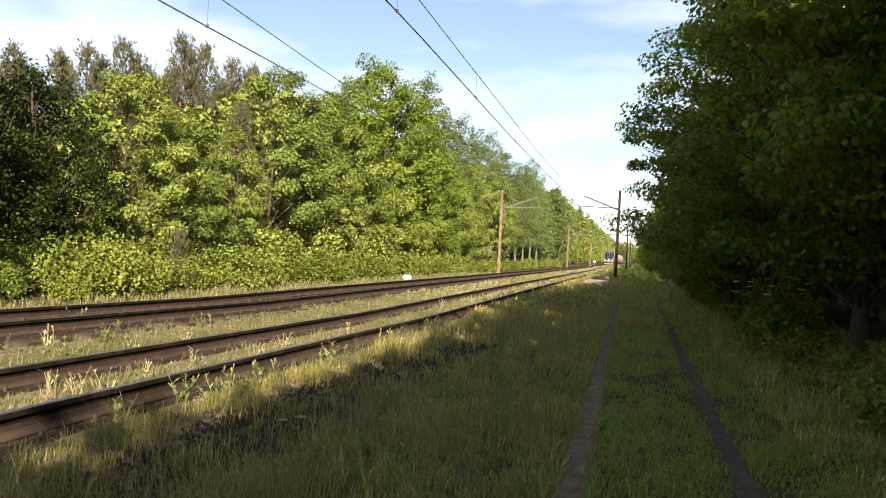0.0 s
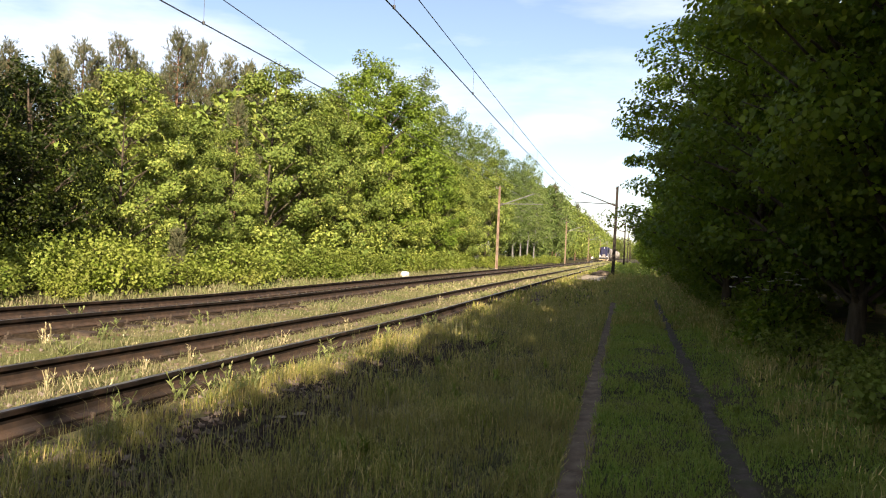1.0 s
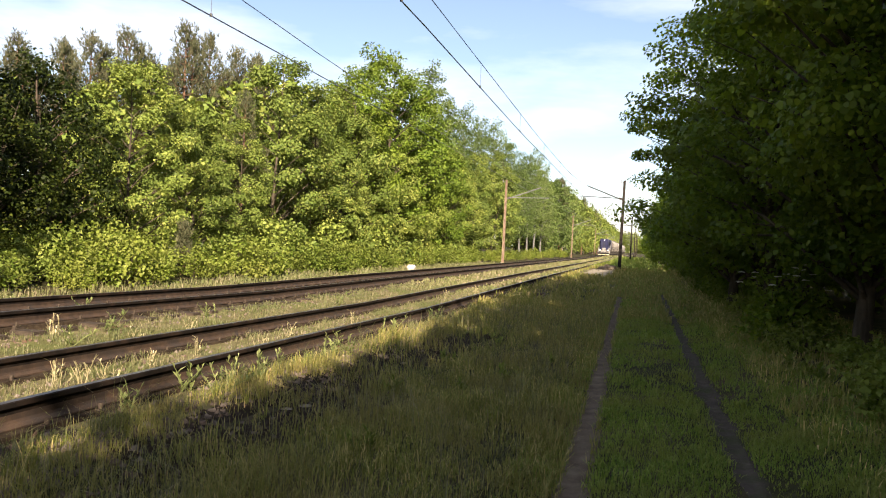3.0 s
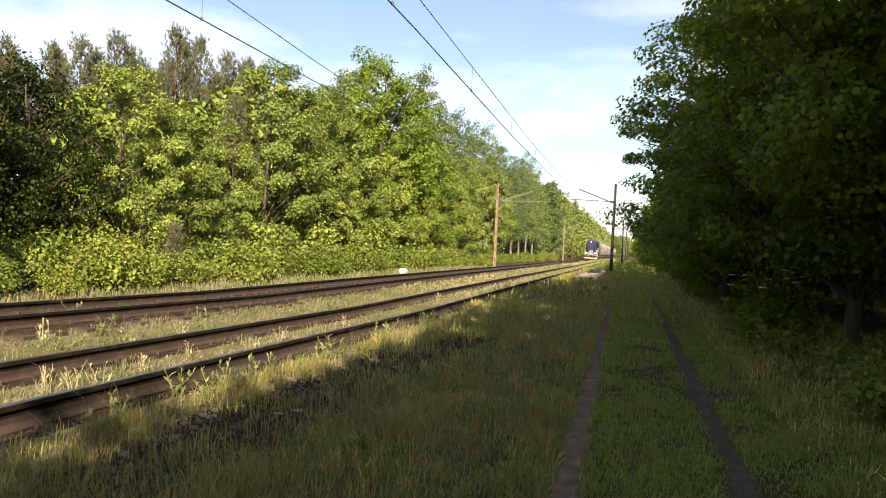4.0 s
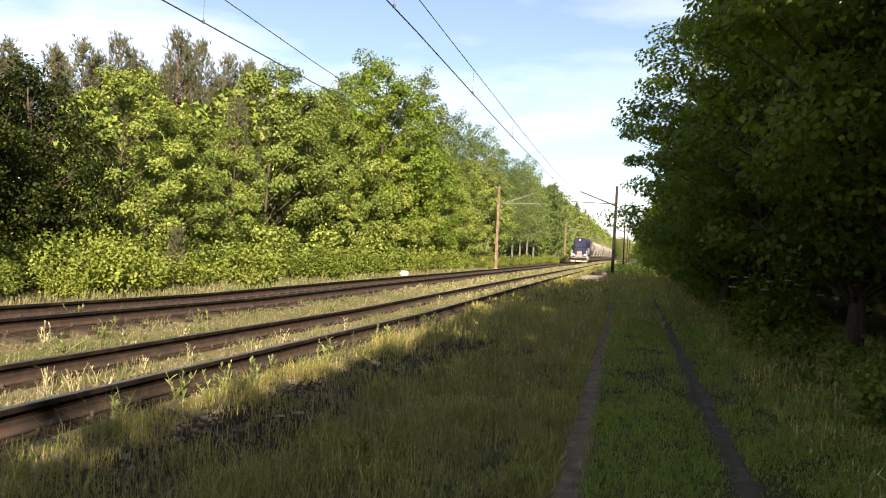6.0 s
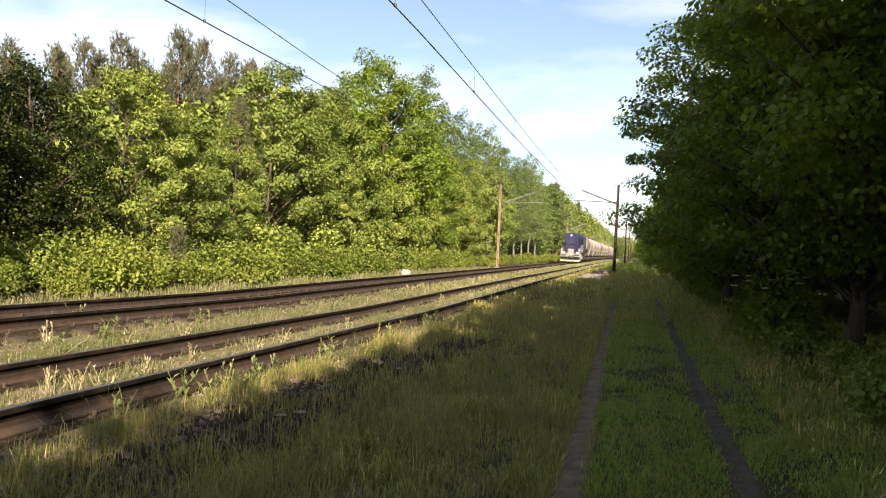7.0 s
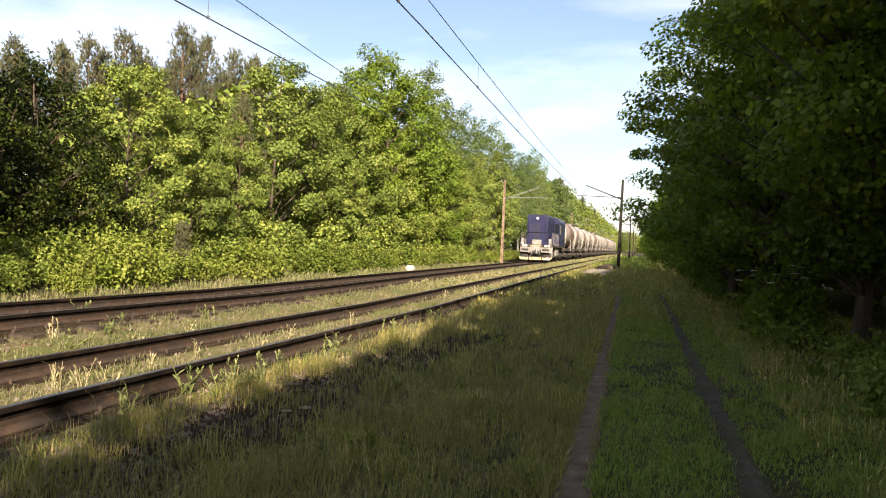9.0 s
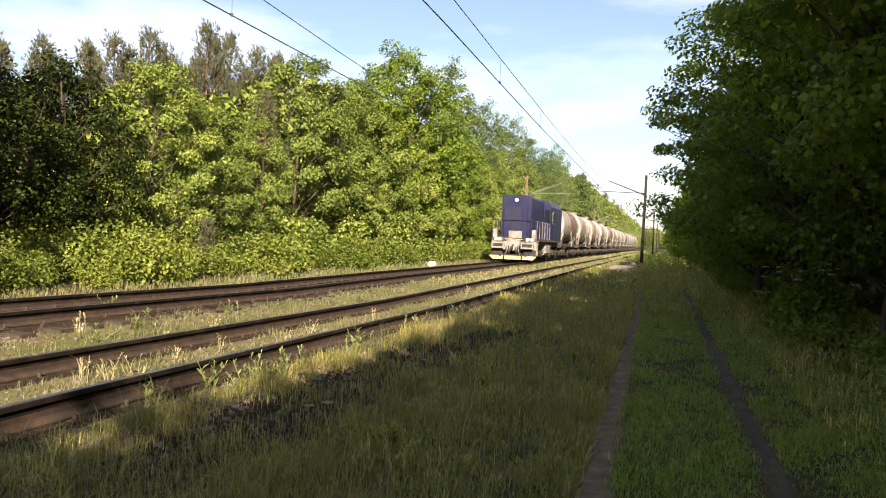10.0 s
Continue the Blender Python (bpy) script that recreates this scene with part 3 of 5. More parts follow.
def bush(seed, radius, height, n_leaf, leaf, leaf_mat, label, name="bramble_bush"):
    rng = np.random.default_rng(seed)
    t = root(name, pose(0, 0, 0), label, "bush")
    bm = bmesh.new()
    tips = []
    for i in range(16):
        az, out = rng.uniform(0, math.tau), radius * rng.uniform(0.2, 1.0)
        h = height * rng.uniform(0.45, 1.05) * (1 - 0.45 * (out / radius) ** 2)
        e = np.array([math.cos(az) * out, math.sin(az) * out, h])
        limb(bm, [(e[0] * 0.2, e[1] * 0.2, -0.05), (e[0] * 0.5, e[1] * 0.5, h * 0.7), e], [0.02, 0.012, 0.004], 4)
        tips += [e, e * np.array([0.75, 0.75, 0.75]), e * np.array([0.9, 0.9, 0.4])]
    part("woody_base", bm, M_BARK, t)
    tips = np.array(tips)
    pick = rng.integers(0, len(tips), n_leaf)
    off = unit(rng.normal(0, 1, (n_leaf, 3))) * rng.uniform(0.2, 1, (n_leaf, 1)) * np.array([0.42, 0.42, 0.3]) * max(0.6, radius)
    where = tips[pick] + off
    where[:, 2] = np.abs(where[:, 2]) + 0.03
    facing = unit(off) * 0.6 + np.array([0, 0, 0.8])
    link_mesh("foliage", quads_mesh("foliage", leaves(rng, where, facing, leaf, 0.75)), leaf_mat, t)
    return t


def plant(protos, x, y, size, group, sink=0.05, turn=None):
    """The first use of a prototype moves it into place, later ones copy it."""
    p = next((q for q in protos if "placed" not in q), None) or random.choice(protos)
    m = pose(x, y, ground_z(x, y) - sink, 0, 0, random.uniform(0, 360) if turn is None else turn)
    if "placed" in p:
        ob = copy_thing(p, m)
        ob.scale = (size, size, size * random.uniform(0.94, 1.06))
    else:
        p["placed"] = 1
        p.matrix_basis = m
        p.scale = (size, size, size)
        ob = p
    ob["group"] = group
    return ob


# ---- forest beyond the tracks ----
OAKS = [broad_tree("oak_tree", 11 + k, 9.0, 2.9, 0.06, 25000, 0.114, L_OAK, M_BARK, "young sunlit oak with bright yellow-green leaves at the forest edge", trunk_r=0.09, limbs=46, cluster=0.5, slim=0.74, inner=0.7) for k in range(4)]
DARKS = [broad_tree("hornbeam_tree", 31 + k, 6.0, 2.5, 0.08, 12000, 0.11, L_DARK, M_BARK, "dense hornbeam at the forest edge with shade put into its near-black green", stems=2, cluster=0.5, slim=0.7) for k in range(2)]
LIMES = [broad_tree("lime_tree", 21 + k, 9.0, 2.8, 0.06, 26000, 0.108, L_LIME, M_BARK, "tall full lime tree with deep green leaves at the forest edge", swell_by=0.12, limbs=60, cluster=0.48, slim=0.75, inner=0.7) for k in range(2)]
BIRCHES = [broad_tree("birch_tree", 51 + k, 15.0, 2.6, 0.22, 9500, 0.18, L_BIRCH, M_BIRCH, "tall slender birch with pale bark and fine grey-green leaves", 0.13, 80, 0.25, 0.6, inner=0.4) for k in range(3)]
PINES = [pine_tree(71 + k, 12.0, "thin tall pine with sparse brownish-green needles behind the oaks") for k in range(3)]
FARS = [broad_tree("forest_tree", 91 + k, 14.0, 4.0, 0.05, 3000, 0.46, L_OAK, M_BARK, "distant leafy tree of the long forest edge", cluster=0.95, limbs=50) for k in range(3)]
GREY = [broad_tree("forest_tree", 95 + k, 14.0, 3.4, 0.05, 3400, 0.42, L_BIRCH, M_BIRCH, "distant grey-green birch of the long forest edge", cluster=0.9, limbs=50) for k in range(2)]
DEEP = [broad_tree("forest_tree", 97 + k, 14.0, 4.0, 0.05, 1500, 0.64, L_OAK, M_BARK, "leafy tree deep in the wood", cluster=0.95, limbs=40) for k in range(2)]

random.seed(4)
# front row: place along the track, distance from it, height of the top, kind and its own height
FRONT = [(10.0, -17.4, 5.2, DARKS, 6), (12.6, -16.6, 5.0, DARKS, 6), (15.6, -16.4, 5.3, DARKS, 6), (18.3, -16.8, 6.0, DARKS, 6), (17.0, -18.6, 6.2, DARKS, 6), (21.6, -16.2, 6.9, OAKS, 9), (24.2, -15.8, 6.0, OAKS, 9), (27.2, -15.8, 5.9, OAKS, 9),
         (31.2, -16.2, 9.4, OAKS, 9), (34.8, -16.0, 8.6, OAKS, 9), (29.3, -16.6, 7.4, PINES, 12), (36.0, -16.4, 7.0, PINES, 12), (38.6, -16.2, 9.4, OAKS, 9), (36.5, -15.2, 6.2, OAKS, 9), (42.0, -16.6, 11.0, LIMES, 9), (46.8, -16.6, 13.6, LIMES, 9),
         (44.0, -15.0, 7.5, OAKS, 9), (51.4, -16.4, 12.8, LIMES, 9), (54.5, -15.4, 10.0, LIMES, 9), (50.0, -14.9, 7.0, OAKS, 9), (59.0, -15.4, 9.0, OAKS, 9), (65.0, -15.4, 9.0, OAKS, 9), (71.5, -15.4, 10.0, OAKS, 9), (79.0, -15.4, 11.0, OAKS, 9),
         (60.2, -17.2, 16.2, BIRCHES, 15), (67.0, -17.4, 14.6, BIRCHES, 15), (73.5, -17.2, 15.2, BIRCHES, 15), (79.5, -17.0, 15.2, BIRCHES, 15), (85.5, -16.6, 15.4, BIRCHES, 15), (87.0, -15.2, 11.5, BIRCHES, 15), (94.0, -16.4, 15.2, BIRCHES, 15),
         (98.5, -15.4, 12.0, BIRCHES, 15), (104.0, -16.2, 14.6, BIRCHES, 15), (111.0, -16.2, 15.0, BIRCHES, 15), (118.0, -16.2, 15.8, BIRCHES, 15), (126.0, -16.2, 15.0, BIRCHES, 15)]
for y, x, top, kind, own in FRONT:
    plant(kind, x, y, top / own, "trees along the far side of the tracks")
for k in range(7):
    plant(DEEP, -14.9 - random.uniform(0, 0.5), 7.2 - k * 2.4, random.uniform(0.84, 0.95), "trees along the far side of the tracks behind the viewer")
for k in range(20):
    y = 8 + k * 4.6 + random.uniform(-1, 1)
    plant(DEEP, -21.0 - random.uniform(0, 2), y, float(np.interp(y, [8, 20, 30, 45, 60, 100], [5.5, 6.5, 8.0, 11.5, 12.5, 14])) / 14, "trees deep in the wood")
for k in range(18):
    y = 4 + k * 4.6 + random.uniform(-1, 1)
    plant(DEEP, -28 - random.uniform(0, 5), y, float(np.interp(y, [8, 20, 40, 60, 100], [6.0, 7.0, 9.0, 13, 14])) / 14, "trees deep in the wood")
for k in range(14):
    plant(DEEP, -40 - random.uniform(0, 5), -2 + k * 5.5, 0.55, "trees deep in the wood")
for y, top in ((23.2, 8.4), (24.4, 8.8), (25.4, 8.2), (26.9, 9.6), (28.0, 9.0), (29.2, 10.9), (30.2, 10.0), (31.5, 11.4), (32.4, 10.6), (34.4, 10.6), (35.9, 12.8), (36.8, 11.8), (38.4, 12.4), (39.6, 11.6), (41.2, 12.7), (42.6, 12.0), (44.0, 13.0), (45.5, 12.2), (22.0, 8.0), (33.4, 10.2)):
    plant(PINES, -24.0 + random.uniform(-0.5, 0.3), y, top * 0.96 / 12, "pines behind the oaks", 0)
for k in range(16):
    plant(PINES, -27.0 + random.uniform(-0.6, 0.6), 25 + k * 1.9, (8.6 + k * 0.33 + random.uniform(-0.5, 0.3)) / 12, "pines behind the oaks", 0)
for k in range(32):
    y = 133 + k * 6.5 + k * k * 0.16
    plant(GREY if k < 7 or k % 4 == 0 else FARS, -16.6 + random.uniform(-0.6, 0.6), y, random.uniform(13.6, 15.8) / 14, "distant trees of the forest edge")
    plant(FARS, -22.5 + random.uniform(-1.5, 1.5), y + 4, random.uniform(14, 16.2) / 14, "distant trees of the forest edge")
for k in range(11):
    plant(FARS, -15 + k * 1.9 + random.uniform(-0.5, 0.5), 500 + random.uniform(-15, 15), float(np.interp(k, [0, 6, 10], [1.05, 0.95, 0.5])), "trees where the line bends away")
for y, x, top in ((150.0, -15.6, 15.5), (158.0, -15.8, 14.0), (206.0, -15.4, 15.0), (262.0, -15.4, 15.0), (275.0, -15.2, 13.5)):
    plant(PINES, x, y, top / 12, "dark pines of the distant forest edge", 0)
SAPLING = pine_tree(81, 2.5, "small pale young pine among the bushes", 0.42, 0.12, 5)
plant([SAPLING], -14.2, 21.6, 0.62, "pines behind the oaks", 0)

# ---- bushes at the foot of the far forest ----
BRAMBLES = [bush(111 + k, 1.15, 1.25, 2000, 0.102, L_BRAMBLE, "tangled bramble bush with light yellow-green leaves at the track side") for k in range(4)]
for k in range(46):
    y = 9.5 + k * 1.15
    plant(BRAMBLES, -13.4 + random.uniform(-0.5, 0.4), y, random.uniform(0.5, 1.1), "bushes beyond the tracks")
for k in range(30):
    plant(BRAMBLES, -14.9 + random.uniform(-0.4, 0.5), 11 + k * 1.9, random.uniform(0.85, 1.25), "bushes beyond the tracks")
for k in range(26):
    plant(BRAMBLES, -13.8 + random.uniform(-0.6, 0.6), 63 + k * 3.2, random.uniform(0.65, 1.1), "bushes beyond the tracks")

HAZELS = [bush(121 + k, 1.5, 2.2, 2400, 0.15, L_OAK, "broad hazel bush with bright green leaves below the trees", "hazel_bush") for k in range(2)]
for y, x, size in ((24.5, -14.6, 0.8), (27.5, -14.4, 0.9), (30, -14.5, 1.05), (33, -14.2, 1.0), (36, -14.4, 1.1), (39.5, -14.2, 1.05), (43, -14.3, 1.15), (47, -14.1, 1.0), (51, -14.2, 1.1), (55.5, -14.0, 1.1), (12.5, -14.6, 0.55), (15.5, -14.4, 0.6), (18.2, -14.3, 0.55)):
    plant(HAZELS, x, y, size, "bushes beyond the tracks")

# ---- forest beside the lane ----
MAPLES = [broad_tree("maple_tree", 131 + k, 9.5, 3.2, 0.03, 16000, 0.14, L_MAPLE, M_BARK, "leafy maple in deep shade leaning over the grassy lane", 0.13, 80, 0.12, 0.5, inner=0.4, slim=0.72, upward=0.9) for k in range(3)]
HIGH_MAPLES, NEAR_MAPLES = ([broad_tree("maple_tree", seed, 9.5, 3.2, low, 36000, 0.094, L_MAPLE, M_BARK, "leafy maple in deep shade leaning over the grassy lane", 0.13, 72, 0.10, 0.56, inner=0.4, slim=0.8, lobed=True, flat_clumps=0.5, upward=0.95)] for seed, low in ((136, 0.24), (137, 0.14)))
LANE_FAR = [broad_tree("lane_tree", 141 + k, 9.5, 3.3, 0.06, 4200, 0.30, L_MAPLE, M_BARK, "distant leafy tree beside the grassy lane", 0.13, 60, 0.10, 0.7) for k in range(2)]
BEHIND = [broad_tree("lane_tree", 145 + k, 9.5, 3.2, 0.08, 6500, 0.27, L_MAPLE, M_BARK, "leafy tree shading the lane behind the viewer", 0.13, 70, 0.12, 0.5, inner=0.4) for k in range(2)]
for y, x, s, turn in ((-32, 3.6, 1.1, 10), (-27, 3.5, 1.1, 75), (-22, 3.8, 1.1, 130), (-17.5, 3.9, 1.1, 190), (-14.6, 3.9, 1.22, 250), (-11.2, 4.5, 1.14, 310), (-7.6, 4.7, 1.12, 20), (-4.0, 4.9, 1.1, 160), (-0.5, 5.4, 1.1, 95), (3.5, 6.4, 0.95, 220)):
    plant(BEHIND, x, y, s * 0.98, "trees beside the lane", turn=turn)
for k in range(11):
    plant(BEHIND, 6.3 + random.uniform(-0.3, 0.3), -29.5 + k * 2.9, random.uniform(1.2, 1.32), "trees beside the lane")
for y, x, s, turn in ((31, 3.6, 0.95, 0), (36.5, 3.7, 0.88, 60), (42.5, 3.8, 0.8, 170), (49, 3.7, 0.85, 280), (28, 4.3, 1.02, 150), (33.8, 4.5, 1.0, 210), (39.5, 4.6, 0.95, 30), (45.8, 4.6, 0.95, 330)):
    plant(MAPLES, x, y, s, "trees beside the lane", turn=turn)
for y, x, s, turn in ((8.8, 5.1, 1.2, 40), (12.2, 3.95, 1.12, 200)):
    plant(HIGH_MAPLES, x, y, s, "trees beside the lane", turn=turn)
for y, x, s, turn in ((15.2, 3.9, 1.14, 120), (19.8, 3.1, 1.1, 300), (25.2, 2.8, 1.06, 70)):
    plant(NEAR_MAPLES, x, y, s, "trees beside the lane", turn=turn)
for k in range(16):
    plant(LANE_FAR, 7.9 + random.uniform(-0.6, 0.8), -30 + k * 5.2, random.uniform(1.32, 1.45) if k > 6 else random.uniform(1.0, 1.1), "trees beside the lane")
for k in range(24):
    plant(LANE_FAR, 3.7 + random.uniform(-0.3, 0.6), 56 + k * 6.5 + k * k * 0.2, random.uniform(0.95, 1.1), "distant trees beside the lane")
for k in range(16):
    plant(DEEP, 13.5 + random.uniform(-1, 2), -16 + k * 5.5, random.uniform(0.72, 0.85), "trees deep in the wood beside the lane")
for k in range(12):
    plant(DEEP, 21 + random.uniform(-1, 3), -14 + k * 7, random.uniform(0.66, 0.8), "trees deep in the wood beside the lane")
SHRUBS = [bush(161 + k, 0.8, 0.75, 1300, 0.085, L_BRAMBLE, "low shrub with yellowish-green leaves at the edge of the lane", "forest_shrub") for k in range(2)]
for k in range(22):
    plant(SHRUBS, 3.0 + random.uniform(-0.3, 0.7), 6.5 + k * 1.15, random.uniform(0.55, 1.05), "shrubs along the lane")


# ---- grass ----
def blades(rng, xs, ys, length, width, bend=0.75):
    n = len(xs)
    zs = np.array([ground_z(x, y) for x, y in zip(xs, ys)]) - 0.01
    base = np.stack([xs, ys, zs], 1)
    az = rng.uniform(0, math.tau, n)
    flat = np.stack([np.cos(az), np.sin(az), np.zeros(n)], 1)
    side = np.stack([-np.sin(az), np.cos(az), np.zeros(n)], 1) * (width * rng.uniform(0.6, 1.4, n))[:, None]
    long = (length * rng.uniform(0.45, 1.35, n))[:, None]
    lean = bend * rng.uniform(0.1, 1.2, n)[:, None]
    up = np.array([0, 0, 1.0])
    mid = base + up * long * 0.6 + flat * long * lean * 0.3
    tip = base + up * long * (1 - 0.25 * lean) + flat * long * lean
    low = np.stack([base - side * 0.5, base + side * 0.5, mid + side * 0.4, mid - side * 0.4], 1)
    high = np.stack([mid - side * 0.4, mid + side * 0.4, tip + side * 0.06, tip - side * 0.06], 1)
    return np.concatenate([low, high])


def meadow(name, seed, n, x0, x1, y0, y1, length, width, material, label, falloff=1.5):
    """Blades over a stretch of ground, thicker where the lane begins."""
    rng = np.random.default_rng(seed)
    ys = y0 + (y1 - y0) * rng.uniform(0, 1, n) ** falloff
    xs = rng.uniform(x0, x1, n)
    clump = np.array([noise.noise(Vector((x * 1.4, y * 1.1, seed))) for x, y in zip(xs, ys)])
    fine = np.array([noise.noise(Vector((x * 5.5, y * 4.5, seed + 40))) for x, y in zip(xs, ys)])
    ok = rng.uniform(-1.1 if material is L_LANE else -0.62, 0.35, n) < clump + 0.8 * fine
    ok &= (np.abs(xs - left_rut(ys)) > 0.115 * rng.uniform(0.5, 1.4, n)) | (ys > 30)
    ok &= (np.abs(xs - right_rut(ys)) > 0.115 * rng.uniform(0.5, 1.4, n)) | (ys > 34)
    for c in (TRACK_NEAR, TRACK_FAR):
        for s in (-1, 1):
            ok &= np.abs(xs - c - s * GAUGE / 2) > 0.09
    thin = np.exp(-((xs - slope_line(ys)) / 0.56) ** 4) * np.exp(-((ys - 9.2) / 5.4) ** 6)
    ok &= rng.uniform(0, 1, n) > (0.95 - 0.55 * np.clip(clump + fine, 0, 1)) * thin
    ok &= (np.abs(xs + 3.0) > 1.05) | (np.abs(ys - 59.5) > 9)
    xs, ys, clump = xs[ok], ys[ok], clump[ok]
    size = length * (0.5 + 0.95 * np.clip(clump + 0.6 * fine[ok] + 0.35, 0, 1.2)) * (1 + 0.012 * ys)
    ob = link_mesh(name, quads_mesh(name, blades(rng, xs, ys, size, width * (1 + 0.05 * ys))), material)
    return tagged(ob, label, "grass", "", "stuff")


meadow("grass", 1, 84000, -4.0, -0.4, 2.6, 24, 0.16, 0.0055, L_GRASS, "long rough grass on the bank between lane and track", 1.6)
meadow("grass", 8, 36000, -4.0, -0.3, 2.4, 9.5, 0.13, 0.005, L_GRASS, "thick rough grass of the bank", 1.2)
meadow("grass", 9, 40000, -0.7, 3.0, 3.0, 10, 0.06, 0.006, L_LANE, "thick short grass of the lane", 1.2)
meadow("grass", 10, 9000, -4.0, -0.8, 2.8, 20, 0.27, 0.0035, L_DRY, "thin dry stems standing in the rough grass", 1.5)
meadow("grass", 2, 75000, -0.9, 2.6, 3.2, 26, 0.075, 0.007, L_LANE, "short green grass of the lane", 1.6)
meadow("grass", 3, 26000, 1.6, 5.5, 4.5, 30, 0.16, 0.009, L_GRASS, "shaded grass at the foot of the trees", 1.4)
meadow("grass", 4, 26000, -4.6, 3.5, 20, 75, 0.16, 0.016, L_GRASS, "grass along the lane", 1.5)
meadow("grass", 13, 22000, -1.1, 2.3, 15, 72, 0.08, 0.012, L_LANE, "short green grass along the middle of the lane", 1.3)
meadow("grass", 11, 12000, -4.4, 2.6, 70, 190, 0.14, 0.03, L_LANE, "grass along the far end of the lane", 1.3)
meadow("grass", 12, 12000, -8.1, -4.2, 85, 220, 0.07, 0.03, L_DRY, "dry grass on the far track bed", 1.3)
meadow("grass", 5, 60000, -8.15, -3.9, 3.0, 26, 0.085, 0.006, L_DRY, "dry yellowish grass growing over the track bed", 1.5)
meadow("grass", 6, 24000, -8.1, -4.2, 24, 90, 0.09, 0.018, L_DRY, "dry yellowish grass growing over the track bed", 1.5)
meadow("grass", 7, 26000, -13.2, -10.2, 8, 60, 0.15, 0.012, L_DRY, "tall yellowish grass between track and bushes", 1.5)


# ---- marker ----
def marker_stone(x, y):
    bm = bmesh.new()
    prism(bm, [(-0.2, -0.1), (0.2, -0.1), (0.2, 0.28), (0.14, 0.36), (-0.14, 0.36), (-0.2, 0.28)], -0.12, 0.12, lambda u, v, w: (u, w, v))
    bmesh.ops.bevel(bm, geom=bm.edges[:], offset=0.015, segments=1, affect="EDGES")
    ob = part("marker_stone", bm, M_CONCRETE)
    ob.matrix_basis = pose(x, y, ground_z(x, y))
    return tagged(ob, "low white concrete marker stone in grass beside the track", "marker stone")


marker_stone(-11.6, 38.3)


# ---- stones and weeds ----
def stones(name, seed, n, place, size, material, label):
    """Loose angular stones, half sunk."""
    rng = np.random.default_rng(seed)
    verts, faces = [], []
    shape = [(1, 0, 0), (-1, 0, 0), (0, 1, 0), (0, -1, 0), (0, 0, 1), (0, 0, -1)]
    tri = [(0, 2, 4), (2, 1, 4), (1, 3, 4), (3, 0, 4), (2, 0, 5), (1, 2, 5), (3, 1, 5), (0, 3, 5)]
    for i in range(n):
        x, y = place(rng)
        s = size * rng.uniform(0.5, 1.5)
        turn = Euler(rng.uniform(0, 6, 3)).to_matrix()
        c = Vector((x, y, ground_z(x, y) + s * 0.15))
        k = len(verts)
        for v in shape:
            verts.append(c + turn @ Vector((v[0] * s * rng.uniform(0.7, 1.2), v[1] * s * rng.uniform(0.6, 1.1), v[2] * s * rng.uniform(0.5, 0.9))))
        faces += [tuple(k + j for j in f) for f in tri]
    me = bpy.data.meshes.new(name)
    me.from_pydata(verts, [], faces)
    return tagged(link_mesh(name, me, material), label, "stones", "", "stuff")


stones("ballast", 1, 2600, lambda r: (r.normal(-3.55, 0.28), 3.5 + 40 * r.uniform() ** 1.6), 0.035, M_GRAVEL, "brown ballast stones at the shoulder of the track")
stones("ballast", 2, 3600, lambda r: (r.uniform(-6.9, -3.9), 4 + 40 * r.uniform() ** 1.6), 0.028, M_GRAVEL, "ballast stones lying between the overgrown rails")
stones("ballast", 3, 3600, lambda r: (r.uniform(-10.7, -7.2), 7 + 50 * r.uniform() ** 1.6), 0.032, M_GRAVEL, "ballast stones between the rails of the far track")
stones("gravel", 4, 2200, lambda r: (lambda y: (float(slope_line(y)) + r.normal(0, 0.24), y))(4.2 + 10.0 * r.uniform()), 0.024, M_BED, "bare gravel patch on the grassy bank")


def pale_stone(x, y, s):
    bm = bmesh.new()
    bmesh.ops.create_icosphere(bm, subdivisions=2, radius=s)
    for v in bm.verts:
        v.co = Vector((v.co.x * 1.3, v.co.y * 0.9, v.co.z * 0.55)) * (1 + 0.35 * noise.noise(v.co * 9 + Vector((x, y, 0))))
    ob = part("stone", bm, M_SAND)
    ob.matrix_basis = pose(x, y, ground_z(x, y) + s * 0.2, 0, 0, x * 100)
    return tagged(ob, "pale rounded stone lying in the grass of the bank", "stone", "pale stones on the bank")


for x, y, s in ((-3.10, 6.9, 0.05), (-2.8, 5.0, 0.035), (-3.05, 9.9, 0.045), (-2.95, 9.2, 0.04), (-3.75, 5.3, 0.05), (-3.2, 6.7, 0.045)):
    pale_stone(x, y, s)


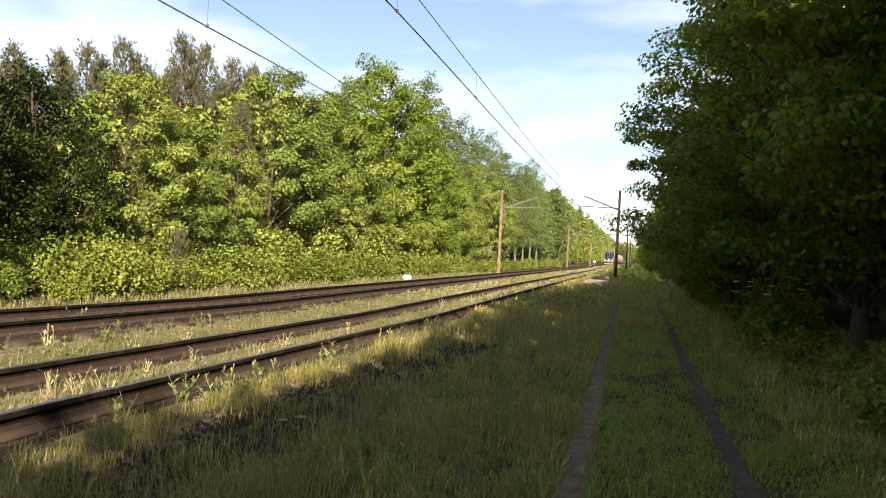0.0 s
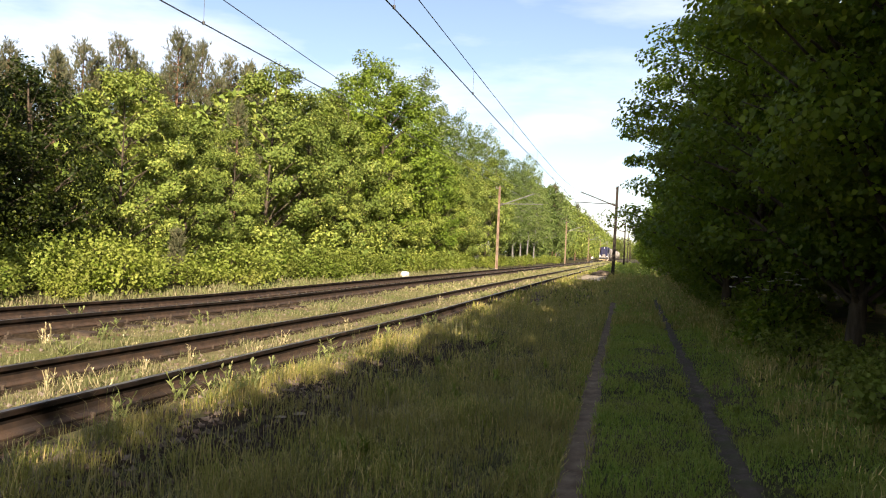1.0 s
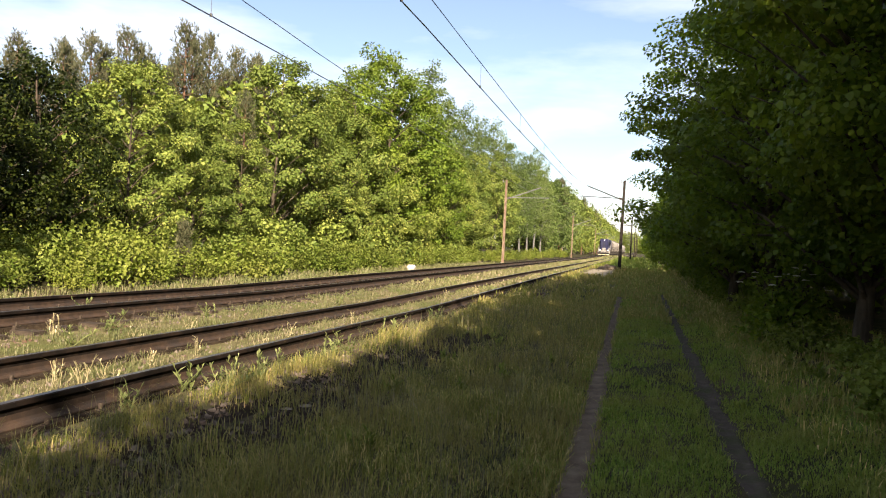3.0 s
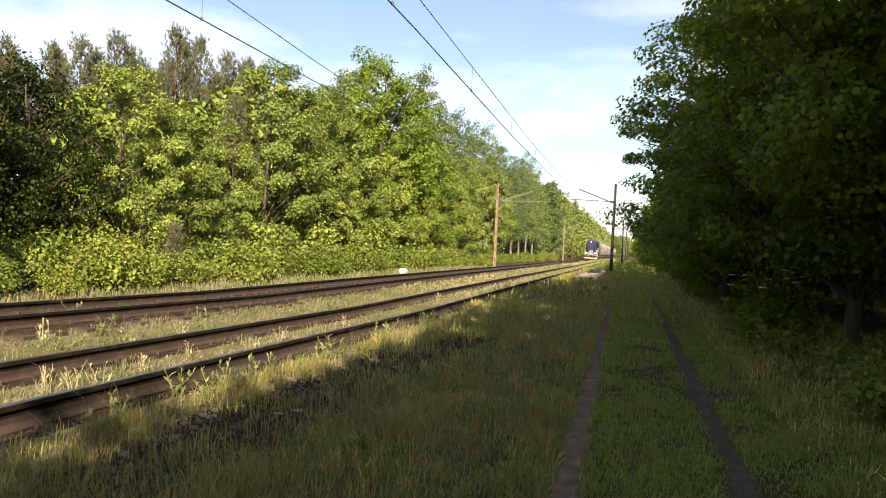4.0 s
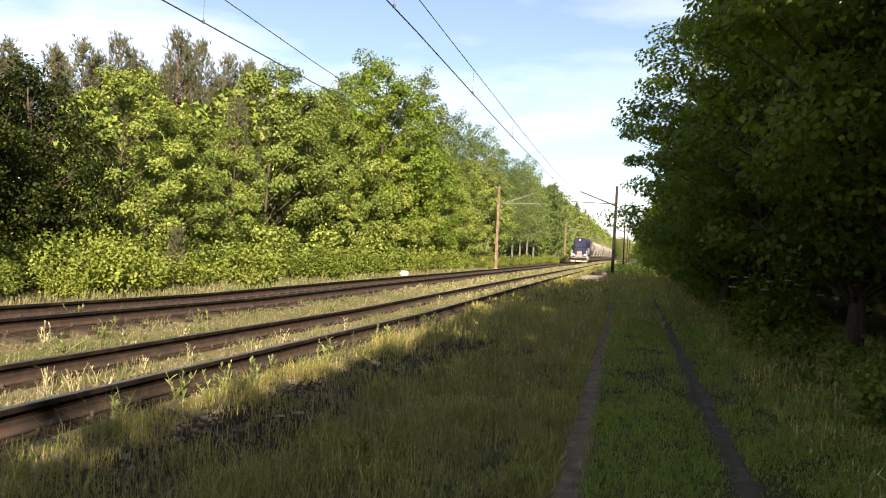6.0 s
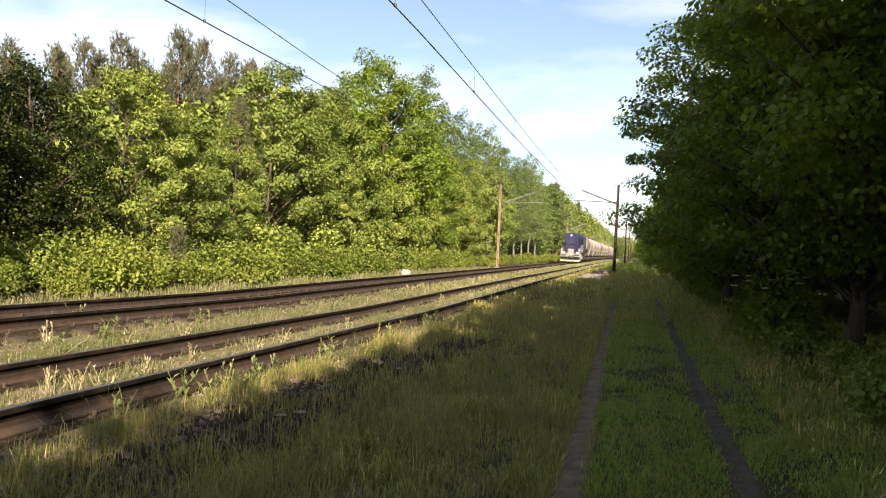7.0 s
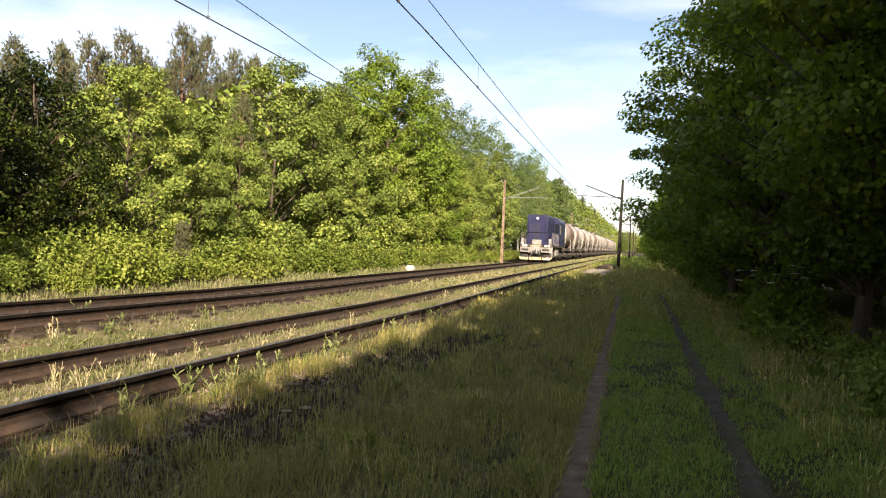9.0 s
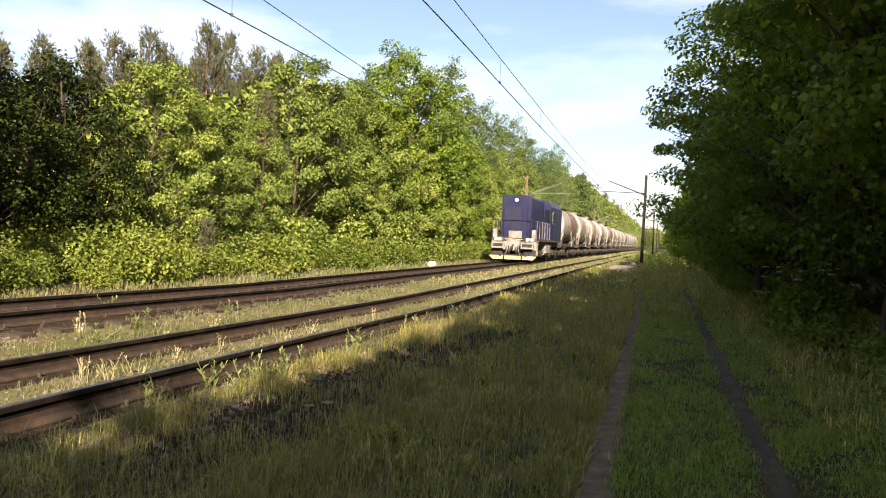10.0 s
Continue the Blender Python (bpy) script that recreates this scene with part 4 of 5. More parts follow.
def weed(seed, height, n_leaf, leaf, material, label, name="weed_plant", stalks=4, spread=0.18):
    """Upright stalks with long narrow leaves."""
    rng = np.random.default_rng(seed)
    t = root(name, pose(0, 0, 0), label, "weed")
    quads = []
    for s in range(stalks):
        foot = rng.normal(0, spread * 0.35, 3) * np.array([1, 1, 0])
        top = foot + np.array([rng.normal(0, spread), rng.normal(0, spread), height * rng.uniform(0.6, 1.1)])
        bm = bmesh.new()
        limb(bm, [foot - np.array([0, 0, 0.03]), (foot + top) / 2 + rng.normal(0, 0.015, 3), top], [0.006, 0.005, 0.003], 5)
        part("stalk", bm, material, t)
        f = rng.uniform(0.1, 1, n_leaf)
        base = foot + (top - foot) * f[:, None]
        az = rng.uniform(0, math.tau, n_leaf)
        out = unit(np.stack([np.cos(az), np.sin(az), rng.uniform(0.6, 2.4, n_leaf)], 1))
        long = leaf * rng.uniform(0.6, 1.3, n_leaf)[:, None]
        side = np.stack([-np.sin(az), np.cos(az), np.zeros(n_leaf)], 1) * long * 0.12
        quads.append(np.stack([base, base + out * long * 0.5 + side, base + out * long * np.array([1, 1, 0.75]), base + out * long * 0.5 - side], 1))
    link_mesh("foliage", quads_mesh("foliage", np.concatenate(quads)), material, t)
    return t


WEEDS = [weed(201 + k, 0.36, 16, 0.10, L_WEED, "green weed with narrow leaves growing beside the rail") for k in range(3)]
STALKS = [weed(211 + k, 0.40, 5, 0.11, L_STRAW, "dry straw-coloured stalks standing between the rails", "dry_stalks", 6, 0.10) for k in range(3)]
HERBS = [weed(221 + k, 0.20, 9, 0.13, L_BRAMBLE, "low broad-leaved herb in the grass of the bank", "herb_plant", 3, 0.10) for k in range(2)]
for x, y, s in ((-4.18, 6.59, 1.0), (-3.95, 6.73, 0.9), (-4.08, 7.1, 0.8), (-3.9, 7.5, 1.0), (-4.05, 9.66, 1.0), (-3.8, 9.9, 0.9), (-4.2, 5.6, 0.8), (-4.1, 8.3, 0.8), (-9.02, 10.9, 1.0), (-7.0, 8.2, 0.8), (-7.3, 12.0, 0.9), (-7.4, 9.5, 1.0), (-6.9, 17, 1.0), (-4.1, 12.4, 1.1), (-4.05, 15, 1.0)):
    plant(WEEDS, x, y, s, "weeds along the rails", 0.02)
for x, y, s in ((-5.3, 6.1, 1.0), (-5.11, 6.23, 1.1), (-5.1, 6.6, 0.9), (-6.62, 9.1, 0.9), (-5.2, 7.4, 0.8), (-5.4, 8.6, 0.8), (-5.0, 9.5, 0.9), (-7.6, 8.66, 1.0), (-6.8, 10.6, 0.8), (-5.3, 11, 0.9), (-5.2, 13.5, 1.0), (-5.3, 21, 1.1), (-5.1, 24, 1.1)):
    plant(STALKS, x, y, s * 0.72, "dry stalks between the rails", 0.02)
for x, y, s in ((-1.57, 9.6, 1.1), (-2.07, 5.74, 1.0), (-2.53, 7.94, 1.0), (-1.9, 8.6, 0.8), (-1.3, 7.4, 0.7), (-2.6, 10.5, 1.0), (-1.2, 11.5, 0.8), (-1.7, 6.6, 0.7), (-2.3, 12.8, 1.0)):
    plant(HERBS, x, y, s, "herbs in the grass", 0.02)


for x, y, s in ((2.22, 14.1, 1.3), (2.35, 13.0, 1.4), (2.5, 12.2, 1.2), (2.53, 11.4, 1.5), (2.75, 11.0, 1.3), (3.02, 10.4, 1.6), (2.9, 9.6, 1.4), (2.6, 9.0, 1.2), (1.28, 6.2, 0.5), (1.2, 7.0, 0.5), (1.32, 5.4, 0.55), (1.16, 8.1, 0.5), (1.25, 4.8, 0.5), (1.2, 9.4, 0.6)):
    plant(HERBS, x, y, s, "herbs beside the lane", 0.02)


def elder_bush(x, y):
    """A loose bush that carries flat white flower heads."""
    t = bush(171, 0.85, 1.5, 1500, 0.11, L_MAPLE, "loose green elder bush with flat white flower heads", "elder_bush")
    t.matrix_basis = pose(x, y, ground_z(x, y) - 0.05)
    t["group"] = "shrubs along the lane"
    rng = np.random.default_rng(5)
    for k in range(14):
        az, out = rng.uniform(0, math.tau), rng.uniform(0.2, 0.85)
        c = np.array([math.cos(az) * out, math.sin(az) * out, 1.75 - 0.6 * out + rng.uniform(-0.15, 0.2)])
        bm = bmesh.new()
        for j in range(9):
            a, r = j * 2.4, 0.024 * math.sqrt(j)
            p = c + np.array([math.cos(a) * r, math.sin(a) * r, 0.02 * rng.uniform()])
            tube(bm, p, p + np.array([0, 0, 0.012]), 0.017, 0.020, 6)
        part("flower_head", bm, M_PETAL, t, "flat white flower head")
        bm = bmesh.new()
        tube(bm, c - np.array([0.1 * math.cos(az), 0.1 * math.sin(az), 0.3]), c, 0.005, 0.004, 5)
        part("flower_stalk", bm, M_BARK, t)
    return t


elder_bush(2.75, 16.2)


# ---- far trackside things ----
def marker_board(x, y):
    t = root("marker_board", pose(x, y, ground_z(x, y)), "white round marker board on a thin post beside the track", "track sign")
    bm = bmesh.new()
    tube(bm, (0, 0, -0.1), (0, 0, 1.2), 0.04)
    part("post", bm, M_STEEL, t)
    bm = bmesh.new()
    tube(bm, (0, -0.06, 1.15), (0, -0.03, 1.15), 0.34, 0.34, 24)
    part("board", bm, M_CONCRETE, t)
    return t


marker_board(-11.7, 222)


def earth_mound(x, y, w, h):
    bm = bmesh.new()
    bmesh.ops.create_icosphere(bm, subdivisions=4, radius=1)
    for v in bm.verts:
        k = 1 + 0.25 * noise.noise(v.co * 2.1) + 0.08 * noise.noise(v.co * 7)
        v.co = Vector((v.co.x * w * k, v.co.y * w * 1.5 * k, v.co.z * h * k))
    ob = part("earth_mound", bm, M_DIRT, smooth=True)
    ob.matrix_basis = pose(x, y, ground_z(x, y))
    return tagged(ob, "low mound of dark earth beside the mast", "earth mound")


earth_mound(-2.7, 68.5, 0.9, 0.45)


# ---- train ----
M_BLUE = surface("blue_paint", [(0.3, (0.0115, 0.0130, 0.0446)), (0.7, (0.0202, 0.0216, 0.0684))], 3.0, 0.45, bump=0.04, stain=(0.0302, 0.0302, 0.0612), stain_scale=0.8, spec=0.25)
M_NIGHT = surface("dark_blue_paint", [(0.3, (0.010, 0.011, 0.028)), (0.7, (0.018, 0.019, 0.045))], 3.0, 0.5, bump=0.04)
M_WHITE = surface("grubby_white_paint", [(0.3, (0.1936, 0.1804, 0.1672)), (0.7, (0.3344, 0.3168, 0.2948))], 4.0, 0.55, bump=0.05, stain=(0.2992, 0.2640, 0.2200), stain_scale=2.0)
M_YELLOW = surface("worn_yellow_paint", [(0.3, (0.32, 0.20, 0.08)), (0.7, (0.46, 0.36, 0.20))], 5.0, 0.6, bump=0.1, stain=(0.5, 0.45, 0.38), stain_scale=3.0)
M_BLACK = surface("black_iron", [(0.3, (0.012, 0.012, 0.013)), (0.7, (0.035, 0.032, 0.03))], 6.0, 0.65, bump=0.2, stain=(0.07, 0.05, 0.04), stain_scale=3.0)
M_UNDER = surface("brake_dust_grey", [(0.3, (0.0163, 0.0130, 0.0111)), (0.7, (0.0488, 0.0390, 0.0325))], 4.0, 0.85, bump=0.3, stain=(0.1040, 0.0878, 0.0715), stain_scale=1.5)
M_FUEL = surface("pale_grey_paint", [(0.3, (0.17, 0.16, 0.15)), (0.7, (0.30, 0.285, 0.27))], 4.0, 0.65, bump=0.1, stain=(0.14, 0.11, 0.09), stain_scale=1.5)
M_TANK = surface("grimy_pale_tank_paint", [(0.3, (0.31, 0.28, 0.25)), (0.7, (0.50, 0.465, 0.42))], 1.2, 0.5, bump=0.04, stain=(0.20, 0.135, 0.095), stain_scale=0.3, stretch_by=(0.5, 0.9, 0.5))
M_RUSTY = surface("rust_brown_tank_paint", [(0.3, (0.11, 0.062, 0.045)), (0.7, (0.20, 0.12, 0.088))], 1.4, 0.6, bump=0.04, stain=(0.34, 0.29, 0.24), stain_scale=0.35, stretch_by=(0.5, 0.9, 0.5))
M_LENS = bpy.data.materials.new("headlight_glow")
M_LENS.use_nodes = True
M_LENS.node_tree.nodes["Principled BSDF"].inputs["Base Color"].default_value = (0.9, 0.9, 0.85, 1)
M_LENS.node_tree.nodes["Principled BSDF"].inputs["Roughness"].default_value = 0.15
M_LENS.node_tree.nodes["Principled BSDF"].inputs["Emission Color"].default_value = (1.0, 0.96, 0.88, 1)
M_LENS.node_tree.nodes["Principled BSDF"].inputs["Emission Strength"].default_value = 1.2
M_GLASS = bpy.data.materials.new("dark_cab_glass")
M_GLASS.use_nodes = True
M_GLASS.node_tree.nodes["Principled BSDF"].inputs["Base Color"].default_value = (0.012, 0.014, 0.016, 1)
M_GLASS.node_tree.nodes["Principled BSDF"].inputs["Roughness"].default_value = 0.12
M_GLASS.node_tree.nodes["Principled BSDF"].inputs["Specular IOR Level"].default_value = 0.25


def lathe(bm, profile, sides=32, centre=(0, 0)):
    """A body of revolution about a line along y; profile: rows of (y, radius)."""
    ring = None
    for y, r in profile:
        c = [bm.verts.new((centre[0] + r * math.cos(a), y, centre[1] + r * math.sin(a))) for a in np.arange(sides) * math.tau / sides]
        if ring:
            for i in range(sides):
                bm.faces.new((ring[i], ring[(i + 1) % sides], c[(i + 1) % sides], c[i]))
        ring = c
    return bm


def bogie(parent, y, axles, label="dark bogie with wheels"):
    b = new("bogie")
    b.parent = parent
    b.location = (0, y, 0)
    b["label"] = label
    span = 1.0 * (len(axles) - 1) + 0.5
    for s in (-1, 1):
        bm = bmesh.new()
        prism(bm, [(-span, 0.52), (-span * 0.8, 0.72), (-0.5, 0.74), (-0.35, 0.5), (0.35, 0.5), (0.5, 0.74), (span * 0.8, 0.72), (span, 0.52), (span, 0.42), (0.4, 0.36), (-0.4, 0.36), (-span, 0.42)],
              s * 1.02, s * 1.12, lambda u, v, w: (w, u, v))
        part("side_frame", bm, M_UNDER, b)
        for a in axles:
            bm = bmesh.new()
            box(bm, s * 1.08, a - 0.17, 0.34, s * 1.24, a + 0.17, 0.62, 0.04)
            tube(bm, (s * 1.16, a - 0.3, 0.5), (s * 1.16, a - 0.3, 0.74), 0.09)
            tube(bm, (s * 1.16, a + 0.3, 0.5), (s * 1.16, a + 0.3, 0.74), 0.09)
            part("axle_box", bm, M_UNDER, b)
            bm = bmesh.new()
            lathe(bm, [(-0.01, 0.02), (-0.01, 0.18), (0.03, 0.24), (0.03, 0.38), (-0.02, 0.40), (-0.02, 0.46), (0.10, 0.46), (0.115, 0.49), (0.14, 0.485), (0.14, 0.36), (0.11, 0.2), (0.14, 0.02)], 20)
            bmesh.ops.transform(bm, matrix=Matrix.Translation((s * 0.83, a, 0.46)) @ Matrix.Rotation(math.pi / 2 * s, 4, "Z"), verts=bm.verts)
            part("wheel", bm, M_BLACK, b)
    for a in axles:
        bm = bmesh.new()
        tube(bm, (-1.0, a, 0.46), (1.0, a, 0.46), 0.08)
        part("axle", bm, M_BLACK, b)
    return b


def buffer_pair(parent, y, way):
    for s in (-1, 1):
        bm = bmesh.new()
        tube(bm, (s * 0.87, y + way * 0.55, 1.05), (s * 0.87, y + way * 0.12, 1.05), 0.12, 0.10, 14)
        tube(bm, (s * 0.87, y + way * 0.06, 1.0), (s * 0.87, y, 1.0), 0.19, 0.19, 20)
        tube(bm, (s * 0.87, y + way * 0.12, 1.05), (s * 0.87, y + way * 0.06, 1.05), 0.08, 0.08, 10)
        part("buffer", bm, M_BLACK, parent)


def handrail(parent, pts, r=0.022, material=None):
    bm = bmesh.new()
    for a, b in zip(pts, pts[1:]):
        tube(bm, a, b, r, sides=6)
    part("handrail", bm, material or M_FUEL, parent)


def loco():
    t = root("locomotive", pose(0, 0, 0), "dark blue diesel locomotive with lit lamps and a white front beam", "locomotive")
    bm = bmesh.new()
    prism(bm, [(-0.93, 1.3), (0.93, 1.3), (0.93, 4.04), (0.88, 4.14), (0.74, 4.2), (-0.74, 4.2), (-0.88, 4.14), (-0.93, 4.04)], 0.95, 6.3, lambda u, v, w: (u, w, v))
    bmesh.ops.bevel(bm, geom=[e for e in bm.edges if abs(e.verts[0].co.y - 0.95) < 0.01 and abs(e.verts[1].co.y - 0.95) < 0.01], offset=0.06, segments=2, affect="EDGES")
    part("engine_hood", bm, M_BLUE, t)
    bm = bmesh.new()
    prism(bm, [(-1.42, 1.45), (1.42, 1.45), (1.42, 3.75), (1.25, 4.08), (0.9, 4.22), (-0.9, 4.22), (-1.25, 4.08), (-1.42, 3.75)], 6.3, 12.1, lambda u, v, w: (u, w, v))
    cab = part("cab", bm, M_BLUE, t)
    for s in (-1, 1):
        for y in (7.2,):
            bm = bmesh.new()
            box(bm, s * 1.40, y, 2.58, s * 1.445, y + 1.0, 3.46, 0.015)
            w = part("window_frame", bm, M_FUEL, cab)
            bm = bmesh.new()
            box(bm, s * 1.43, y + 0.06, 2.64, s * 1.458, y + 0.94, 3.40)
            part("window_pane", bm, M_GLASS, cab)
        bm = bmesh.new()
        box(bm, s * 0.99, 6.27, 2.5, s * 1.37, 6.31, 3.55, 0.01)
        part("front_window", bm, M_GLASS, cab)
        bm = bmesh.new()
        box(bm, s * 1.41, 8.55, 1.6, s * 1.445, 9.35, 3.6, 0.02)
        part("cab_door", bm, M_BLUE, cab)
        # louvred doors of the hood
        for k in range(4):
            bm = bmesh.new()
            box(bm, s * 0.92, 1.4 + k * 1.2, 1.75, s * 0.942, 2.57 + k * 1.2, 3.7, 0.008)
            for j in range(7):
                box(bm, s * 0.935, 1.6 + k * 1.2, 2.75 + j * 0.1, s * 0.95, 2.4 + k * 1.2, 2.79 + j * 0.1)
            part("hood_door", bm, M_BLUE, t)
    # front of the hood
    handrail(t, [(-0.94, 0.84, 2.62), (0.94, 0.84, 2.62)], 0.02, M_NIGHT)
    for s in (-1, 1):
        handrail(t, [(s * 0.76, 0.96, 1.7), (s * 0.76, 0.86, 1.75), (s * 0.76, 0.86, 3.5), (s * 0.76, 0.96, 3.55)], 0.016, M_NIGHT)
        for q, m, w in ((0.18, M_BLACK, 0.024), (0.36, M_FUEL, 0.02), (0.44, M_BLACK, 0.022)):
            bm = bmesh.new()
            for p0, p1 in zip([(s * q, 0.37, 0.95), (s * q, 0.24, 0.86), (s * q * 1.05, 0.2, 0.62), (s * q * 1.2, 0.27, 0.46)], [(s * q, 0.24, 0.86), (s * q * 1.05, 0.2, 0.62), (s * q * 1.2, 0.27, 0.46), (s * q * 1.3, 0.36, 0.52)]):
                tube(bm, p0, p1, w, sides=7)
            part("brake_hose", bm, m, t)
        bm = bmesh.new()
        box(bm, s * 1.10, 0.57, 1.46, s * 1.42, 0.66, 2.02, 0.02)
        part("corner_plate", bm, M_FUEL, t, "pale grey corner plate")
    bm = bmesh.new()
    box(bm, -0.27, 0.92, 1.95, 0.27, 0.955, 3.45, 0.02)
    part("nose_door", bm, M_NIGHT, t, "dark recessed door in the nose")
    bm = bmesh.new()
    box(bm, -0.42, 0.80, 1.46, 0.42, 0.95, 1.94, 0.03)
    part("nose_plate", bm, M_FUEL, t, "pale grey plate on the nose")
    bm = bmesh.new()
    tube(bm, (0, 0.96, 3.88), (0, 0.86, 3.88), 0.13, 0.12, 20)
    lamp = part("top_headlight", bm, M_FUEL, t)
    bm = bmesh.new()
    tube(bm, (0, 0.87, 3.88), (0, 0.852, 3.88), 0.09, 0.085, 20)
    part("lens", bm, M_LENS, lamp)
    # frame, deck and front beam
    bm = bmesh.new()
    box(bm, -1.42, 0.55, 1.28, 1.42, 12.4, 1.5, 0.03)
    part("deck", bm, M_UNDER, t)
    bm = bmesh.new()
    box(bm, -1.15, 0.7, 0.95, 1.15, 12.3, 1.3, 0.03)
    part("main_frame", bm, M_BLACK, t)
    bm = bmesh.new()
    box(bm, -1.42, 0.42, 0.74, 1.42, 0.60, 1.27, 0.03)
    beam = part("front_beam", bm, M_WHITE, t, "grubby white front beam")
    for s in (-1, 1):
        bm = bmesh.new()
        box(bm, s * 0.56, 0.385, 0.90, s * 1.30, 0.425, 1.10, 0.01)
        part("step_grille", bm, M_BLACK, beam)
        for k in range(3):
            bm = bmesh.new()
            box(bm, s * 0.56, 0.375, 0.935 + 0.06 * k, s * 1.30, 0.39, 0.945 + 0.06 * k)
            part("grille_bar", bm, M_FUEL, beam)
        bm = bmesh.new()
        box(bm, s * 0.66, 0.34, 0.40, s * 1.40, 0.50, 0.76, 0.03)
        part("step_box", bm, M_BLACK, beam)
        bm = bmesh.new()
        box(bm, s * 0.74, 0.40, 1.28, s * 1.28, 0.62, 1.50, 0.04)
        h = part("headlight", bm, M_WHITE, t)
        for q in (0.88, 1.14):
            bm = bmesh.new()
            tube(bm, (s * q, 0.41, 1.39), (s * q, 0.385, 1.39), 0.072, 0.068, 16)
            part("lens", bm, M_LENS, h)
    bm = bmesh.new()
    box(bm, -0.45, 0.36, 0.70, 0.45, 0.46, 1.36, 0.03)
    part("coupling_plate", bm, M_FUEL, beam, "pale grey coupling plate")
    bm = bmesh.new()
    box(bm, -0.55, 0.35, 1.37, 0.55, 0.60, 1.43, 0.02)
    part("foot_strip", bm, M_YELLOW, beam, "worn yellow strip")
    bm = bmesh.new()
    tube(bm, (0, 0.4, 1.05), (0, 0.05, 1.02), 0.05)
    tube(bm, (0, 0.08, 1.02), (0, 0.05, 0.70), 0.045)
    for q in (-0.3, 0.3):
        tube(bm, (q, 0.38, 1.0), (q * 0.9, 0.2, 0.62), 0.03)
        tube(bm, (q * 0.9, 0.2, 0.62), (q * 0.8, 0.36, 0.5), 0.03)
    part("coupling_hook", bm, M_BLACK, t)
    for x0, x1 in ((-1.46, -0.62), (-0.52, 0.52), (0.62, 1.46)):
        bm = bmesh.new()
        low0, low1 = x0 + 0.2 * (x0 < -1), x1 - 0.2 * (x1 > 1)
        prism(bm, [(x0, 0.30), (low0, 0.14), (low1, 0.14), (x1, 0.30), (x1, 0.37), (x0, 0.37)], 0.16, 0.22, lambda u, v, w: (u, w + (v - 0.12) * 0.5, v))
        part("rail_guard", bm, M_YELLOW, t, "worn yellow rail guard")
    bm = bmesh.new()
    for x in (-0.8, 0.8):
        box(bm, x - 0.09, 0.26, 0.2, x + 0.09, 0.42, 0.5)
    box(bm, -1.3, 0.30, 0.36, 1.3, 0.38, 0.46)
    part("guard_bracket", bm, M_BLACK, t)
    for s in (-1, 1):
        bm = bmesh.new()
        box(bm, s * 0.50, 0.0, 0.80, s * 1.34, 0.06, 1.24, 0.03)
        tube(bm, (s * 0.92, 0.05, 1.02), (s * 0.92, 0.45, 1.02), 0.11, 0.13, 14)
        plate = part("buffer", bm, M_WHITE, t, "white rectangular buffer plate with a black stripe")
        bm = bmesh.new()
        box(bm, s * 0.60, -0.012, 0.92, s * 1.24, 0.01, 1.12, 0.01)
        part("stripe", bm, M_BLACK, plate)
    buffer_pair(t, 13.0, -1)
    for s in (-1, 1):
        handrail(t, [(s * 1.38, 0.55, 1.5), (s * 1.38, 0.55, 2.6), (s * 1.06, 0.55, 2.6), (s * 1.06, 0.55, 1.5)], 0.018, M_BLUE)
        handrail(t, [(s * 1.39, 0.7, 2.55), (s * 1.39, 6.2, 2.55)])
        for y in np.arange(0.7, 6.3, 1.1):
            handrail(t, [(s * 1.39, y, 1.45), (s * 1.39, y, 2.55)])
        bm = bmesh.new()
        for k in range(3):
            box(bm, s * 1.18, 0.62, 0.45 + 0.3 * k, s * 1.44, 1.1, 0.49 + 0.3 * k)
        box(bm, s * 1.40, 0.60, 0.4, s * 1.44, 0.64, 1.35)
        box(bm, s * 1.40, 1.08, 0.4, s * 1.44, 1.12, 1.35)
        part("side_step", bm, M_FUEL, t)
    bm = bmesh.new()
    box(bm, -1.3, 5.3, 0.42, 1.3, 7.6, 1.2, 0.12)
    part("fuel_tank", bm, M_FUEL, t, "pale grey fuel tank")
    bm = bmesh.new()
    for x in (-0.4, 0.4):
        tube(bm, (x, 3.4, 4.15), (x, 3.4, 4.32), 0.14)
    part("exhaust", bm, M_BLACK, t)
    bogie(t, 2.9, (-1.2, 1.2), "grimy two-axle bogie")
    bogie(t, 10.0, (-1.2, 1.2), "grimy two-axle bogie")
    return t


